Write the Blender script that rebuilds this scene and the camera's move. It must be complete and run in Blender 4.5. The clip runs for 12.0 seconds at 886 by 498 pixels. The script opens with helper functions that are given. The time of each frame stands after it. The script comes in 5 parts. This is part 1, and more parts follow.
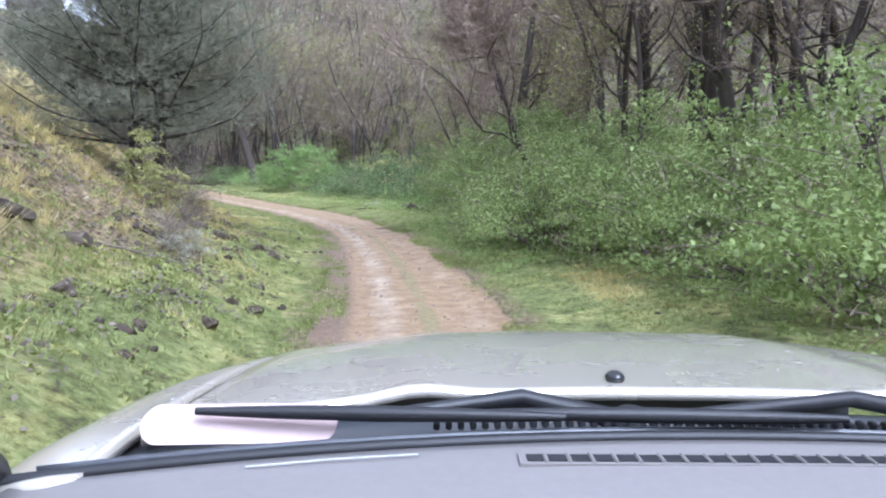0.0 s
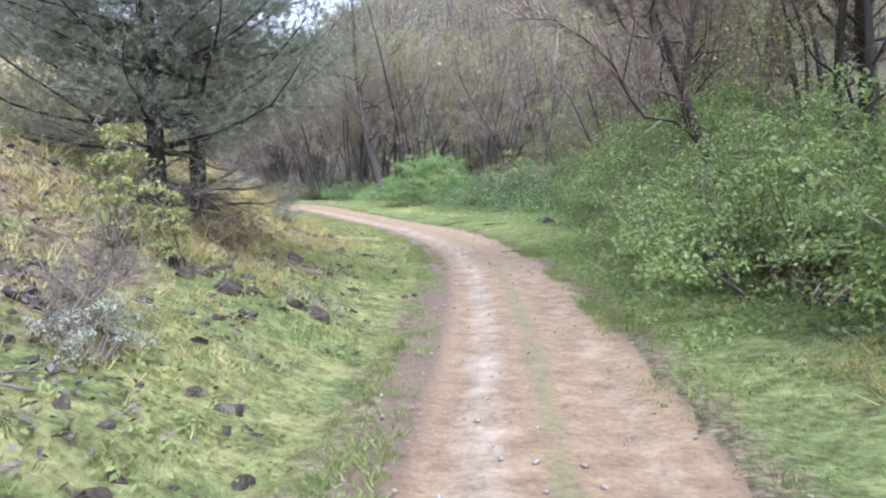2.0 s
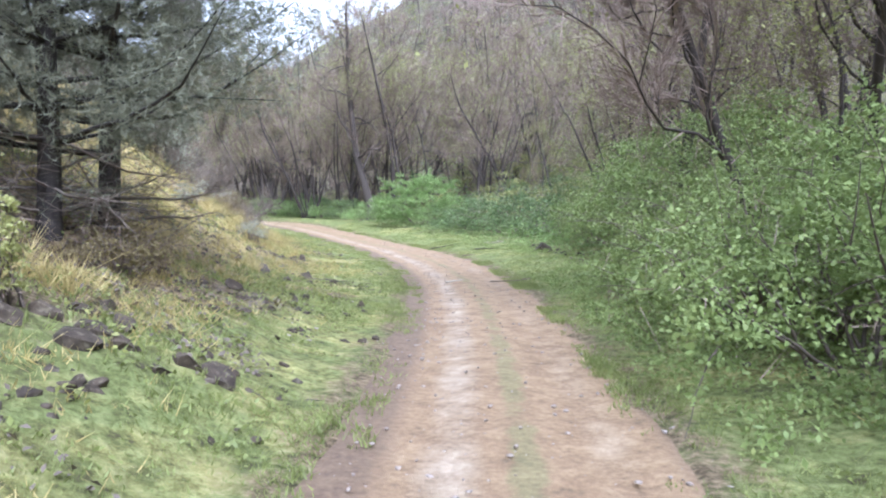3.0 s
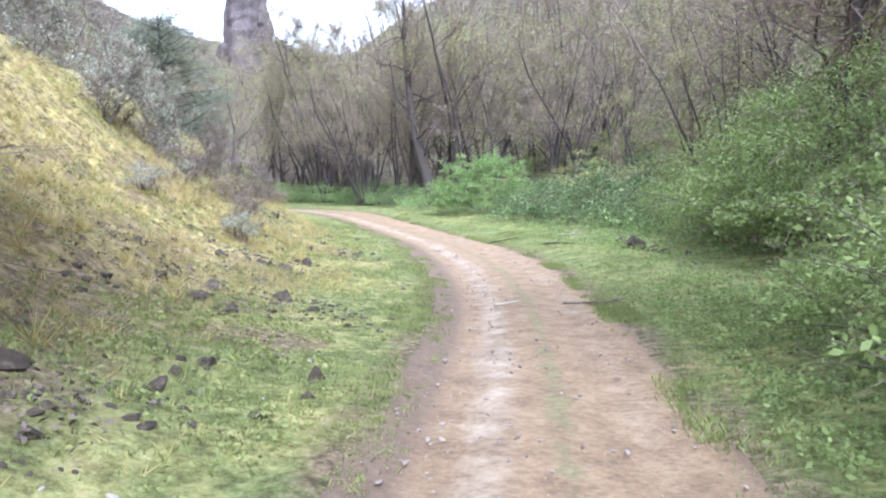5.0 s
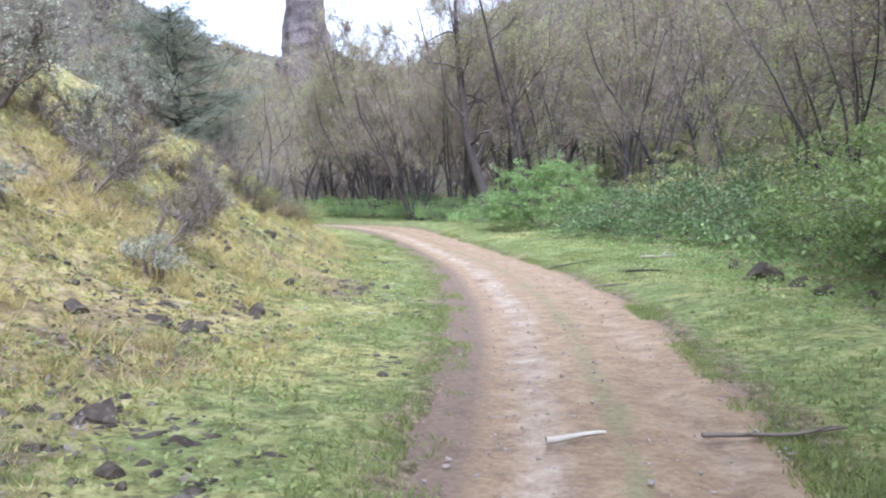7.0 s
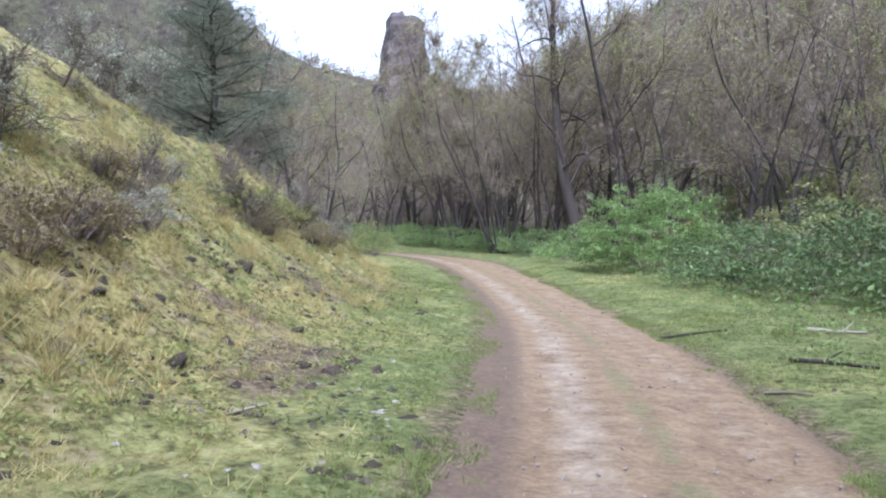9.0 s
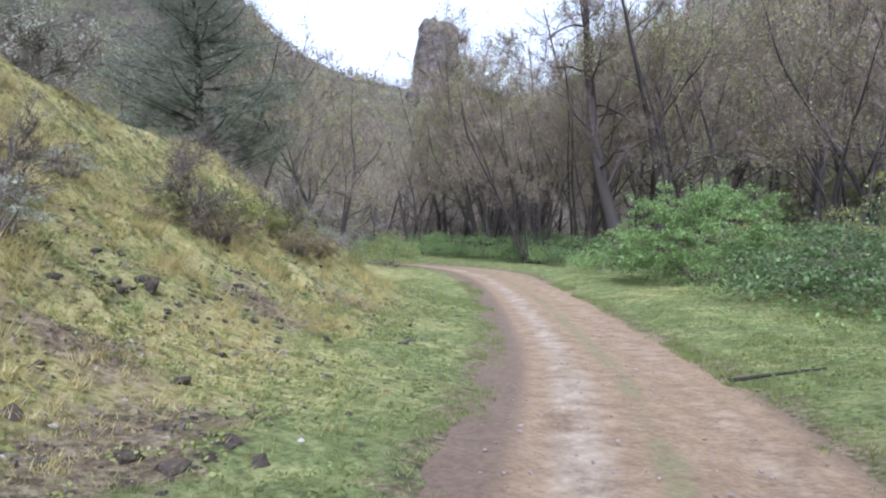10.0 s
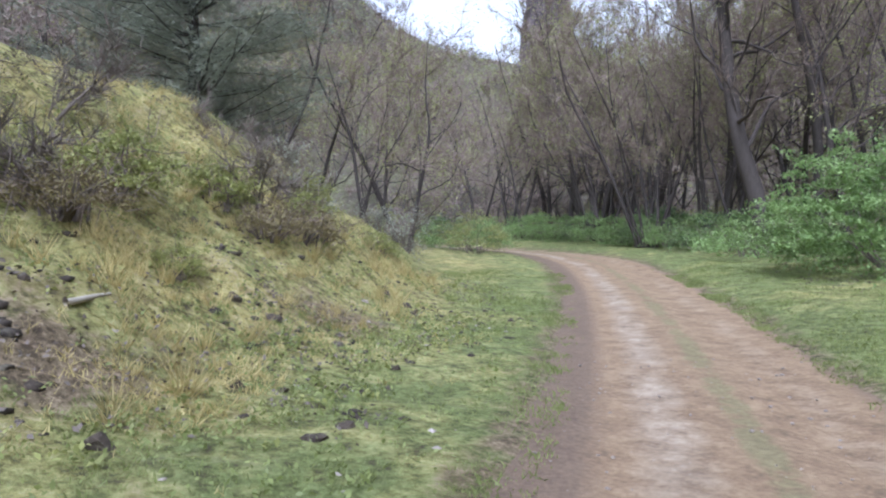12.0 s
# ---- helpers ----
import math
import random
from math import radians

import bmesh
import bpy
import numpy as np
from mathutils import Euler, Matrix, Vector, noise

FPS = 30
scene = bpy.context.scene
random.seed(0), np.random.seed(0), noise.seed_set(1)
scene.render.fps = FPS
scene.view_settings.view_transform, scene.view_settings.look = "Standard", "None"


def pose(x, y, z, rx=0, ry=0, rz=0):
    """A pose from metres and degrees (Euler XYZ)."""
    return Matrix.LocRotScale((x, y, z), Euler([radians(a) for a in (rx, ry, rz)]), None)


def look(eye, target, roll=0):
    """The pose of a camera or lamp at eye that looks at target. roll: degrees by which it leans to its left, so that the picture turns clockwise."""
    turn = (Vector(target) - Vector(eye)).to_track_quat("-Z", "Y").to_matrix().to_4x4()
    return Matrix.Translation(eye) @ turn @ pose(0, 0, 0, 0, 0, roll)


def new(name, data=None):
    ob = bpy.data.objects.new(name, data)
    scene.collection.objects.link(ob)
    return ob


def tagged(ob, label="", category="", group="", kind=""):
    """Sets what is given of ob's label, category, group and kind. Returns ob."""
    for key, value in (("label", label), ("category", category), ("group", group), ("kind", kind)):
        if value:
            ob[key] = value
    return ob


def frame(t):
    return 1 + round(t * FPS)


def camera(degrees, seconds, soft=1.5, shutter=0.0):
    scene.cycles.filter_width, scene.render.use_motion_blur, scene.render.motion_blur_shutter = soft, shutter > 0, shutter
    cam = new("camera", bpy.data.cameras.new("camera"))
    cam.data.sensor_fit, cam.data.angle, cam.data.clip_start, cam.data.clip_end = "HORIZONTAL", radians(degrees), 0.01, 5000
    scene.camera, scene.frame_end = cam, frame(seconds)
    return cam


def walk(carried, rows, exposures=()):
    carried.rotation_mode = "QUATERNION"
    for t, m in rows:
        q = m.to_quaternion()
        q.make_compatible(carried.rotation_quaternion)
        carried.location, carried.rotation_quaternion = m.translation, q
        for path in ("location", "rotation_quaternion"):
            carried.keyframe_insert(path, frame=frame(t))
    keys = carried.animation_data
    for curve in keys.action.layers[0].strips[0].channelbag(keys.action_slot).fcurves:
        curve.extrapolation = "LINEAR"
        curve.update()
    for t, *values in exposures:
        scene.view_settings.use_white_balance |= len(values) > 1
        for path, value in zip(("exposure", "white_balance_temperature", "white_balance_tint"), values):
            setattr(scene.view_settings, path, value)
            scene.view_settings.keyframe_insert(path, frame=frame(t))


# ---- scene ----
cam = camera(62.6, 12.0, soft=2.1)
PATH = [
    (0, (1.266, 0.032, 1.735), (1.279, 2.024, 1.550), 0.5),
    (0.5, (1.294, 1.422, 1.677), (1.210, 3.409, 1.470), -0.8),
    (1, (1.182, 2.921, 1.716), (0.993, 4.895, 1.462), 0.8),
    (1.5, (1.056, 4.450, 1.654), (0.806, 6.420, 1.415), -0.6),
    (2, (1.175, 5.612, 1.739), (0.81, 7.572, 1.585), -1.2),
    (2.5, (1.121, 6.84, 1.686), (0.807, 8.81, 1.552), -0.4),
    (3, (1.023, 8.156, 1.686), (0.674, 10.124, 1.592), 0.4),
    (3.2, (1.003, 8.752, 1.751), (0.647, 10.717, 1.652), 1.1),
    (4.8, (0.402, 13.967, 1.673), (-0.093, 15.902, 1.577), 0.2),
    (5, (0.364, 14.469, 1.711), (-0.183, 16.389, 1.578), -0.3),
    (5.2, (0.357, 14.993, 1.696), (-0.28, 16.884, 1.56), -1.6),
    (5.5, (0.126, 16.144, 1.724), (-0.404, 18.063, 1.533), -4.0),
    (6, (0.003, 17.56, 1.722), (-0.676, 19.44, 1.681), 0.3),
    (6.5, (-0.432, 19.219, 1.691), (-1.127, 21.088, 1.546), -0.7),
    (7, (-0.856, 20.811, 1.671), (-1.574, 22.675, 1.578), -0.8),
    (7.2, (-0.886, 21.304, 1.643), (-1.598, 23.169, 1.522), -0.5),
    (8.8, (-2.394, 26.749, 1.702), (-3.313, 28.525, 1.733), 2.5),
    (9, (-2.605, 27.553, 1.729), (-3.564, 29.309, 1.719), 1.9),
    (9.5, (-3.171, 29.536, 1.675), (-4.198, 31.252, 1.683), -0.3),
    (9.7, (-3.444, 30.359, 1.706), (-4.431, 32.098, 1.694), 1.3),
    (10, (-3.721, 31.48, 1.698), (-4.778, 33.178, 1.715), 1.2),
    (10.5, (-4.546, 33.379, 1.677), (-5.635, 35.055, 1.628), -0.0),
    (11, (-5.055, 35.091, 1.661), (-6.219, 36.716, 1.595), -0.7),
    (11.5, (-5.811, 36.789, 1.683), (-7.035, 38.371, 1.663), 0.6),
    (12, (-6.606, 38.382, 1.701), (-7.92, 39.89, 1.67), 0.6),
]
walk(cam, [(t, look(eye, target, roll)) for t, eye, target, roll in PATH],
     exposures=[(0, 1.7, 5080, 16), (3, 1.92, 5080, 16), (5, 2.05, 5080, 16), (7, 1.75, 5080, 16), (9, 1.37, 5080, 16), (12, 1.17, 5080, 16)])

# ---- world, sun, exposure ----
SUN_EL, SUN_AZ = radians(52), radians(150)
world = bpy.data.worlds.new("overcast_sky")
scene.world = world
world.use_nodes = True
wn, wl = world.node_tree.nodes, world.node_tree.links
wn.clear()
sky = wn.new("ShaderNodeTexSky")
sky.sky_type, sky.sun_disc = "NISHITA", False
sky.sun_elevation, sky.sun_rotation = SUN_EL, SUN_AZ
sky.air_density, sky.dust_density, sky.ozone_density = 1.0, 3.0, 1.0
hs = wn.new("ShaderNodeHueSaturation")
hs.inputs["Saturation"].default_value = 0.12
bg = wn.new("ShaderNodeBackground")
bg.inputs["Strength"].default_value = 0.15
wo = wn.new("ShaderNodeOutputWorld")
wl.new(sky.outputs[0], hs.inputs["Color"])
wl.new(hs.outputs[0], bg.inputs["Color"])
wl.new(bg.outputs[0], wo.inputs["Surface"])
sun_data = bpy.data.lights.new("sun", "SUN")
sun_data.energy, sun_data.angle, sun_data.color = 0.9, radians(25), (1.0, 0.98, 0.96)
sun = new("sun", sun_data)
sun.matrix_world = look((40, -60, 90), (0, 0, 0))

# ---- materials ----


class Mat:
    """A small builder of node materials."""

    def __init__(self, name, rough=0.8, spec=0.3):
        self.m = bpy.data.materials.new(name)
        self.m.use_nodes = True
        self.n, self.l = self.m.node_tree.nodes, self.m.node_tree.links
        self.b = self.n["Principled BSDF"]
        self.b.inputs["Roughness"].default_value = rough
        self.b.inputs["Specular IOR Level"].default_value = spec
        self.tc = self.n.new("ShaderNodeTexCoord")

    def noise(self, scale, detail=6.0, rough=0.6, space="Object", stretch=None):
        t = self.n.new("ShaderNodeTexNoise")
        t.inputs["Scale"].default_value, t.inputs["Detail"].default_value, t.inputs["Roughness"].default_value = scale, detail, rough
        src = self.tc.outputs[space]
        if stretch:
            mp = self.n.new("ShaderNodeMapping")
            mp.inputs["Scale"].default_value = stretch
            self.l.new(src, mp.inputs["Vector"])
            src = mp.outputs[0]
        self.l.new(src, t.inputs["Vector"])
        return t.outputs["Fac"]

    def voronoi(self, scale, feature="F1"):
        t = self.n.new("ShaderNodeTexVoronoi")
        t.inputs["Scale"].default_value, t.feature = scale, feature
        self.l.new(self.tc.outputs["Object"], t.inputs["Vector"])
        return t.outputs["Distance"]

    def ramp(self, fac, stops):
        r = self.n.new("ShaderNodeValToRGB")
        e = r.color_ramp.elements
        while len(e) < len(stops):
            e.new(0.5)
        for el, (pos, col) in zip(e, stops):
            el.position, el.color = pos, (*col, 1)
        self.l.new(fac, r.inputs["Fac"])
        return r.outputs["Color"]

    def mix(self, fac, a, b, mode="MIX"):
        x = self.n.new("ShaderNodeMix")
        x.data_type, x.blend_type = "RGBA", mode
        for sock, v in ((x.inputs[0], fac), (x.inputs[6], a), (x.inputs[7], b)):
            if isinstance(v, (int, float)):
                sock.default_value = v
            elif isinstance(v, tuple):
                sock.default_value = (*v, 1)
            else:
                self.l.new(v, sock)
        return x.outputs[2]

    def attr(self, name):
        a = self.n.new("ShaderNodeAttribute")
        a.attribute_name = name
        s = self.n.new("ShaderNodeSeparateColor")
        self.l.new(a.outputs["Color"], s.inputs[0])
        return s.outputs

    def island(self):
        return self.n.new("ShaderNodeNewGeometry").outputs["Random Per Island"]

    def object_random(self):
        return self.n.new("ShaderNodeObjectInfo").outputs["Random"]

    def math(self, op, a, b):
        x = self.n.new("ShaderNodeMath")
        x.operation = op
        for sock, v in zip(x.inputs, (a, b)):
            if isinstance(v, (int, float)):
                sock.default_value = v
            else:
                self.l.new(v, sock)
        return x.outputs[0]

    def color(self, c):
        if isinstance(c, tuple):
            self.b.inputs["Base Color"].default_value = (*c, 1)
        else:
            self.l.new(c, self.b.inputs["Base Color"])
        return self

    def roughness(self, fac, lo, hi):
        mr = self.n.new("ShaderNodeMapRange")
        mr.inputs["To Min"].default_value, mr.inputs["To Max"].default_value = lo, hi
        self.l.new(fac, mr.inputs["Value"])
        self.l.new(mr.outputs[0], self.b.inputs["Roughness"])

    def bump(self, h, strength=0.4, dist=0.02):
        b = self.n.new("ShaderNodeBump")
        b.inputs["Strength"].default_value, b.inputs["Distance"].default_value = strength, dist
        self.l.new(h, b.inputs["Height"])
        self.l.new(b.outputs[0], self.b.inputs["Normal"])
        return self

    def translucent(self, share, tint):
        """Light that shines through thin leaves."""
        t = self.n.new("ShaderNodeBsdfTranslucent")
        if isinstance(tint, tuple):
            t.inputs["Color"].default_value = (*tint, 1)
        else:
            self.l.new(tint, t.inputs["Color"])
        x = self.n.new("ShaderNodeMixShader")
        x.inputs[0].default_value = share
        out = self.n["Material Output"]
        self.l.new(self.b.outputs[0], x.inputs[1])
        self.l.new(t.outputs[0], x.inputs[2])
        self.l.new(x.outputs[0], out.inputs["Surface"])
        return self


def leaf_material(name, dark, mid, light, share=0.35, rough=0.5, patch=1.6, space="Object"):
    """Leaves that differ one by one, from clump to clump and from plant to plant."""
    m = Mat(name, rough, 0.3)
    each = m.ramp(m.island(), [(0.0, dark), (0.45, mid), (1.0, light)])
    clump = m.ramp(m.noise(patch, 4, 0.6, space), [(0.33, dark), (0.5, mid), (0.68, light)])
    c = m.mix(0.55, each, clump)
    c = m.mix(m.math("MULTIPLY", m.object_random(), 0.4), c, m.mix(0.5, mid, light))
    m.color(c).translucent(share, c)
    return m.m


M_THICKET = leaf_material("thicket_leaves", (0.075, 0.104, 0.031), (0.225, 0.295, 0.086), (0.43, 0.50, 0.20), 0.4, patch=1.2)
M_DOME = leaf_material("shrub_leaves_fresh", (0.095, 0.145, 0.045), (0.25, 0.36, 0.11), (0.45, 0.56, 0.24), patch=0.9)
# darker copy of the fresh shrub leaves; woodland shade is put into the colour
M_SHADELEAF = leaf_material("shaded_undergrowth_leaves", (0.06, 0.09, 0.04), (0.15, 0.212, 0.08), (0.275, 0.34, 0.148), patch=0.8)
M_YELLOW = leaf_material("shrub_leaves_yellow_green", (0.13, 0.14, 0.045), (0.28, 0.30, 0.085), (0.47, 0.46, 0.17), patch=3)
M_SAGE = leaf_material("sagebrush_leaves", (0.16, 0.165, 0.115), (0.33, 0.335, 0.235), (0.56, 0.56, 0.43), 0.15, 0.7, 4)
M_SCRUB = leaf_material("withered_scrub_leaves", (0.085, 0.062, 0.038), (0.20, 0.155, 0.075), (0.34, 0.30, 0.12), 0.15, 0.7, 3)
M_YOUNG = leaf_material("young_tree_leaves", (0.16, 0.17, 0.055), (0.34, 0.35, 0.12), (0.54, 0.53, 0.22))
M_PINE = leaf_material("pine_needles", (0.10, 0.102, 0.07), (0.20, 0.206, 0.142), (0.31, 0.315, 0.222), 0.2, 0.6)
M_JUNIPER = leaf_material("juniper_foliage", (0.105, 0.115, 0.08), (0.215, 0.23, 0.16), (0.34, 0.355, 0.265), 0.15, 0.6)
M_GRASS = leaf_material("grass_blades", (0.085, 0.10, 0.034), (0.205, 0.24, 0.07), (0.36, 0.39, 0.14), 0.3, 0.5, 2.2)
M_DRY = leaf_material("dry_grass_blades", (0.19, 0.15, 0.065), (0.46, 0.37, 0.135), (0.74, 0.62, 0.30), 0.3, 0.5, 1.4)


def bark_material(name, dark, light):
    m = Mat(name, 0.9, 0.15)
    fine = m.noise(14, 8, 0.7, stretch=(1, 1, 0.25))
    c = m.mix(m.noise(1.2, 4), m.ramp(fine, [(0.25, dark), (0.75, light)]), m.ramp(m.object_random(), [(0, dark), (1, light)]))
    m.color(c).bump(fine, 0.6, 0.02)
    return m.m


M_BARK = bark_material("grey_brown_bark", (0.034, 0.028, 0.024), (0.115, 0.096, 0.083))
M_PINEBARK = bark_material("dark_pine_bark", (0.03, 0.026, 0.024), (0.10, 0.086, 0.078))
# paler copy of the bark for distant trunks, with haze in the colour
M_HAZEBARK = bark_material("haze_paled_bark", (0.075, 0.063, 0.053), (0.20, 0.17, 0.145))
M_TWIG = bark_material("bare_twigs", (0.16, 0.120, 0.096), (0.38, 0.295, 0.24))
M_DEAD = bark_material("dead_shrub_wood", (0.10, 0.08, 0.066), (0.26, 0.215, 0.175))
M_PALEWOOD = bark_material("bleached_wood", (0.28, 0.235, 0.18), (0.55, 0.49, 0.40))


def rock_material(name, dark, light, lichen):
    m = Mat(name, 0.85, 0.25)
    a, f = m.noise(3.5, 7), m.noise(28, 5)
    c = m.ramp(a, [(0.3, dark), (0.6, light)])
    c = m.mix(m.ramp(m.noise(6, 4), [(0.55, (0, 0, 0)), (0.68, (0.7, 0.7, 0.7))]), c, lichen)
    m.color(m.mix(0.35, c, m.ramp(m.object_random(), [(0, dark), (1, light)]))).bump(m.mix(0.4, a, f), 0.7, 0.03)
    return m.m


M_ROCK = rock_material("dark_basalt", (0.024, 0.019, 0.015), (0.105, 0.080, 0.058), (0.26, 0.23, 0.165))
M_STONE = rock_material("pale_gravel", (0.20, 0.16, 0.13), (0.42, 0.36, 0.31), (0.55, 0.5, 0.45))


def ground_material():
    m = Mat("grassy_ground", 0.9, 0.2)
    r, g, b = m.attr("cover")[:3]
    fine, mid, big = m.noise(11, 9, 0.75), m.noise(2.0, 7, 0.65), m.noise(0.35, 4)
    patch = m.noise(5.5, 7, 0.7)
    blend = m.mix(0.4, m.mix(0.45, fine, mid), patch)
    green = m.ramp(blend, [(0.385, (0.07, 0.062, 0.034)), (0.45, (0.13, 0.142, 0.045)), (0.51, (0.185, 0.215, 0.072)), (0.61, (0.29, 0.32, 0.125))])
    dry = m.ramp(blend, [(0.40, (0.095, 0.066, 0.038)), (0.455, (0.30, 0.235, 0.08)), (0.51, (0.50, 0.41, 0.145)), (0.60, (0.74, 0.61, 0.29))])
    soil = m.ramp(m.mix(0.5, fine, patch), [(0.40, (0.065, 0.045, 0.03)), (0.5, (0.175, 0.124, 0.078)), (0.60, (0.33, 0.25, 0.165))])
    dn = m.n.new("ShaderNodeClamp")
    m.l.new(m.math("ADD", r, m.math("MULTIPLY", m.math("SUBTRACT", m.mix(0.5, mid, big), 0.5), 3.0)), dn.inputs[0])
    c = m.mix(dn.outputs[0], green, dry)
    rust = m.ramp(m.noise(1.1, 6, 0.7), [(0.50, (0, 0, 0)), (0.62, (0.7, 0.7, 0.7))])
    c = m.mix(m.math("MULTIPLY", rust, r), c, m.ramp(fine, [(0.4, (0.07, 0.05, 0.035)), (0.6, (0.28, 0.20, 0.11))]))
    hole = m.ramp(m.mix(0.3, m.noise(3.4, 8, 0.75), fine), [(0.535, (0, 0, 0)), (0.575, (0.85, 0.85, 0.85))])
    c = m.mix(m.math("MULTIPLY", hole, m.math("ADD", m.math("MULTIPLY", g, 1.6), 0.25)), c, (0.075, 0.055, 0.04))
    bare = m.ramp(m.math("ADD", m.math("MULTIPLY", m.mix(0.4, mid, fine), 0.7), m.math("MULTIPLY", g, 0.6)), [(0.44, (0, 0, 0)), (0.53, (0.9, 0.9, 0.9))])
    c = m.mix(bare, c, soil)
    # scrub tones of the far slopes, lifted paler to carry the haze over them
    scrub = m.ramp(m.mix(0.4, m.noise(0.16, 9, 0.75), m.noise(1.1, 7, 0.7)), [(0.36, (0.09, 0.073, 0.06)), (0.46, (0.20, 0.168, 0.13)), (0.54, (0.23, 0.225, 0.125)), (0.66, (0.42, 0.38, 0.27))])
    c = m.mix(b, c, scrub)
    # height in metres: grass relief near by, crags on the far slopes
    crag = m.math("MULTIPLY", m.mix(0.5, m.noise(0.3, 9, 0.75, stretch=(1, 1, 0.4)), m.noise(1.2, 6, 0.7)), 3.0)
    m.color(c).bump(m.mix(b, m.math("MULTIPLY", m.mix(0.5, m.mix(0.5, fine, mid), patch), 0.11), crag), 1.0, 1.0)
    return m.m


def road_material():
    m = Mat("wet_dirt_road", 0.6, 0.4)
    r, g, b = m.attr("track")[:3]
    fine, mid, big = m.noise(16, 9, 0.75), m.noise(2.6, 8, 0.7), m.noise(0.6, 5)
    both = m.mix(0.5, fine, mid)
    dirt = m.ramp(both, [(0.34, (0.10, 0.067, 0.041)), (0.47, (0.25, 0.166, 0.093)), (0.57, (0.345, 0.24, 0.138)), (0.70, (0.50, 0.38, 0.24))])
    rut = m.ramp(both, [(0.34, (0.17, 0.128, 0.088)), (0.5, (0.39, 0.308, 0.22)), (0.70, (0.62, 0.52, 0.40))])
    wheel = m.ramp(m.math("MULTIPLY", r, m.math("SUBTRACT", m.math("MULTIPLY", m.mix(0.5, mid, big), 2.6), 0.6)), [(0.32, (0, 0, 0)), (0.95, (0.8, 0.8, 0.8))])
    c = m.mix(wheel, dirt, rut)
    tuft = m.ramp(m.math("MULTIPLY", g, m.math("ADD", mid, big)), [(0.85, (0, 0, 0)), (1.15, (0.6, 0.6, 0.6))])
    c = m.mix(tuft, c, m.ramp(fine, [(0.3, (0.10, 0.10, 0.04)), (0.7, (0.26, 0.25, 0.11))]))
    wet = m.ramp(m.math("ADD", m.math("MULTIPLY", b, 0.5), m.math("MULTIPLY", mid, 0.6)), [(0.42, (0, 0, 0)), (0.75, (0.75, 0.75, 0.75))])
    c = m.mix(wet, c, m.ramp(fine, [(0.3, (0.075, 0.049, 0.033)), (0.7, (0.20, 0.14, 0.095))]))
    m.color(c).bump(both, 0.9, 0.05)
    m.roughness(m.math("MULTIPLY", wheel, m.math("SUBTRACT", 1.4, mid)), 0.75, 0.4)
    return m.m


M_GROUND, M_ROAD = ground_material(), road_material()


def paint_material(name, color, rough, metal=0.0, coat=0.0, speck=0.0):
    m = Mat(name, rough, 0.5)
    n = m.noise(60, 3)
    dirt = m.noise(3.0, 6)
    c = m.mix(m.math("MULTIPLY", dirt, 0.25), color, tuple(v * 0.7 for v in color))
    m.color(m.mix(m.math("MULTIPLY", n, speck), c, tuple(v * 0.6 for v in color)))
    m.b.inputs["Metallic"].default_value, m.b.inputs["Coat Weight"].default_value = metal, coat
    m.roughness(dirt, rough * 0.8, rough * 1.3)
    return m.m


M_PAINT = paint_material("silver_green_car_paint", (0.62, 0.567, 0.48), 0.26, 0.4, 0.8)
M_BLACK = paint_material("black_rubber", (0.018, 0.018, 0.02), 0.5)
M_TRIM = paint_material("dark_grey_trim", (0.06, 0.065, 0.075), 0.35)
M_DASH = paint_material("grey_dashboard_plastic", (0.225, 0.208, 0.195), 0.6, 0.0, 0.0, 0.4)
M_PILLAR = paint_material("light_grey_pillar_trim", (0.55, 0.56, 0.56), 0.6, 0, 0, 0.3)
M_PINK = paint_material("pale_pink", (0.62, 0.47, 0.45), 0.4)
M_GLASSLIKE = paint_material("dark_nozzle_plastic", (0.03, 0.03, 0.03), 0.25)

# ---- helpers of this scene ----


def mesh_of(name, verts, faces, materials):
    me = bpy.data.meshes.new(name)
    verts = np.asarray(verts, dtype=np.float32)
    faces = np.asarray(faces, dtype=np.int32)
    k = faces.shape[1]
    me.vertices.add(len(verts))
    me.vertices.foreach_set("co", verts.ravel())
    me.loops.add(faces.size)
    me.loops.foreach_set("vertex_index", faces.ravel())
    me.polygons.add(len(faces))
    me.polygons.foreach_set("loop_start", np.arange(0, faces.size, k, dtype=np.int32))
    me.update(calc_edges=True)
    for mt in materials:
        me.materials.append(mt)
    return me


def part(name, data, parent, label="", smooth=False):
    ob = new(name, data)
    ob.parent = parent
    if label:
        ob["label"] = label
    if smooth:
        for p in data.polygons:
            p.use_smooth = True
    return ob


def bm_mesh(name, bm, material, smooth=False):
    me = bpy.data.meshes.new(name)
    bm.to_mesh(me)
    bm.free()
    me.materials.append(material)
    if smooth:
        for p in me.polygons:
            p.use_smooth = True
    return me


def smooth01(a, b, x):
    t = np.clip((x - a) / (b - a), 0, 1)
    return t * t * (3 - 2 * t)


def wave_noise(x, y, scale, seed, octaves=4):
    """Soft pseudo-random relief in -1..1, from sums of turned sines."""
    r = np.random.default_rng(seed)
    out, amp, total = np.zeros_like(x, dtype=float), 1.0, 0.0
    for o in range(octaves):
        for _ in range(3):
            a, ph = r.uniform(0, 2 * np.pi), r.uniform(0, 2 * np.pi)
            f = scale * 2**o * r.uniform(0.7, 1.4)
            out += amp * np.sin((x * np.cos(a) + y * np.sin(a)) * f + ph + 1.3 * np.sin((y * np.cos(a) - x * np.sin(a)) * f * 0.7 + ph * 2)) / 3
        total += amp
        amp *= 0.5
    return out / total * 1.6


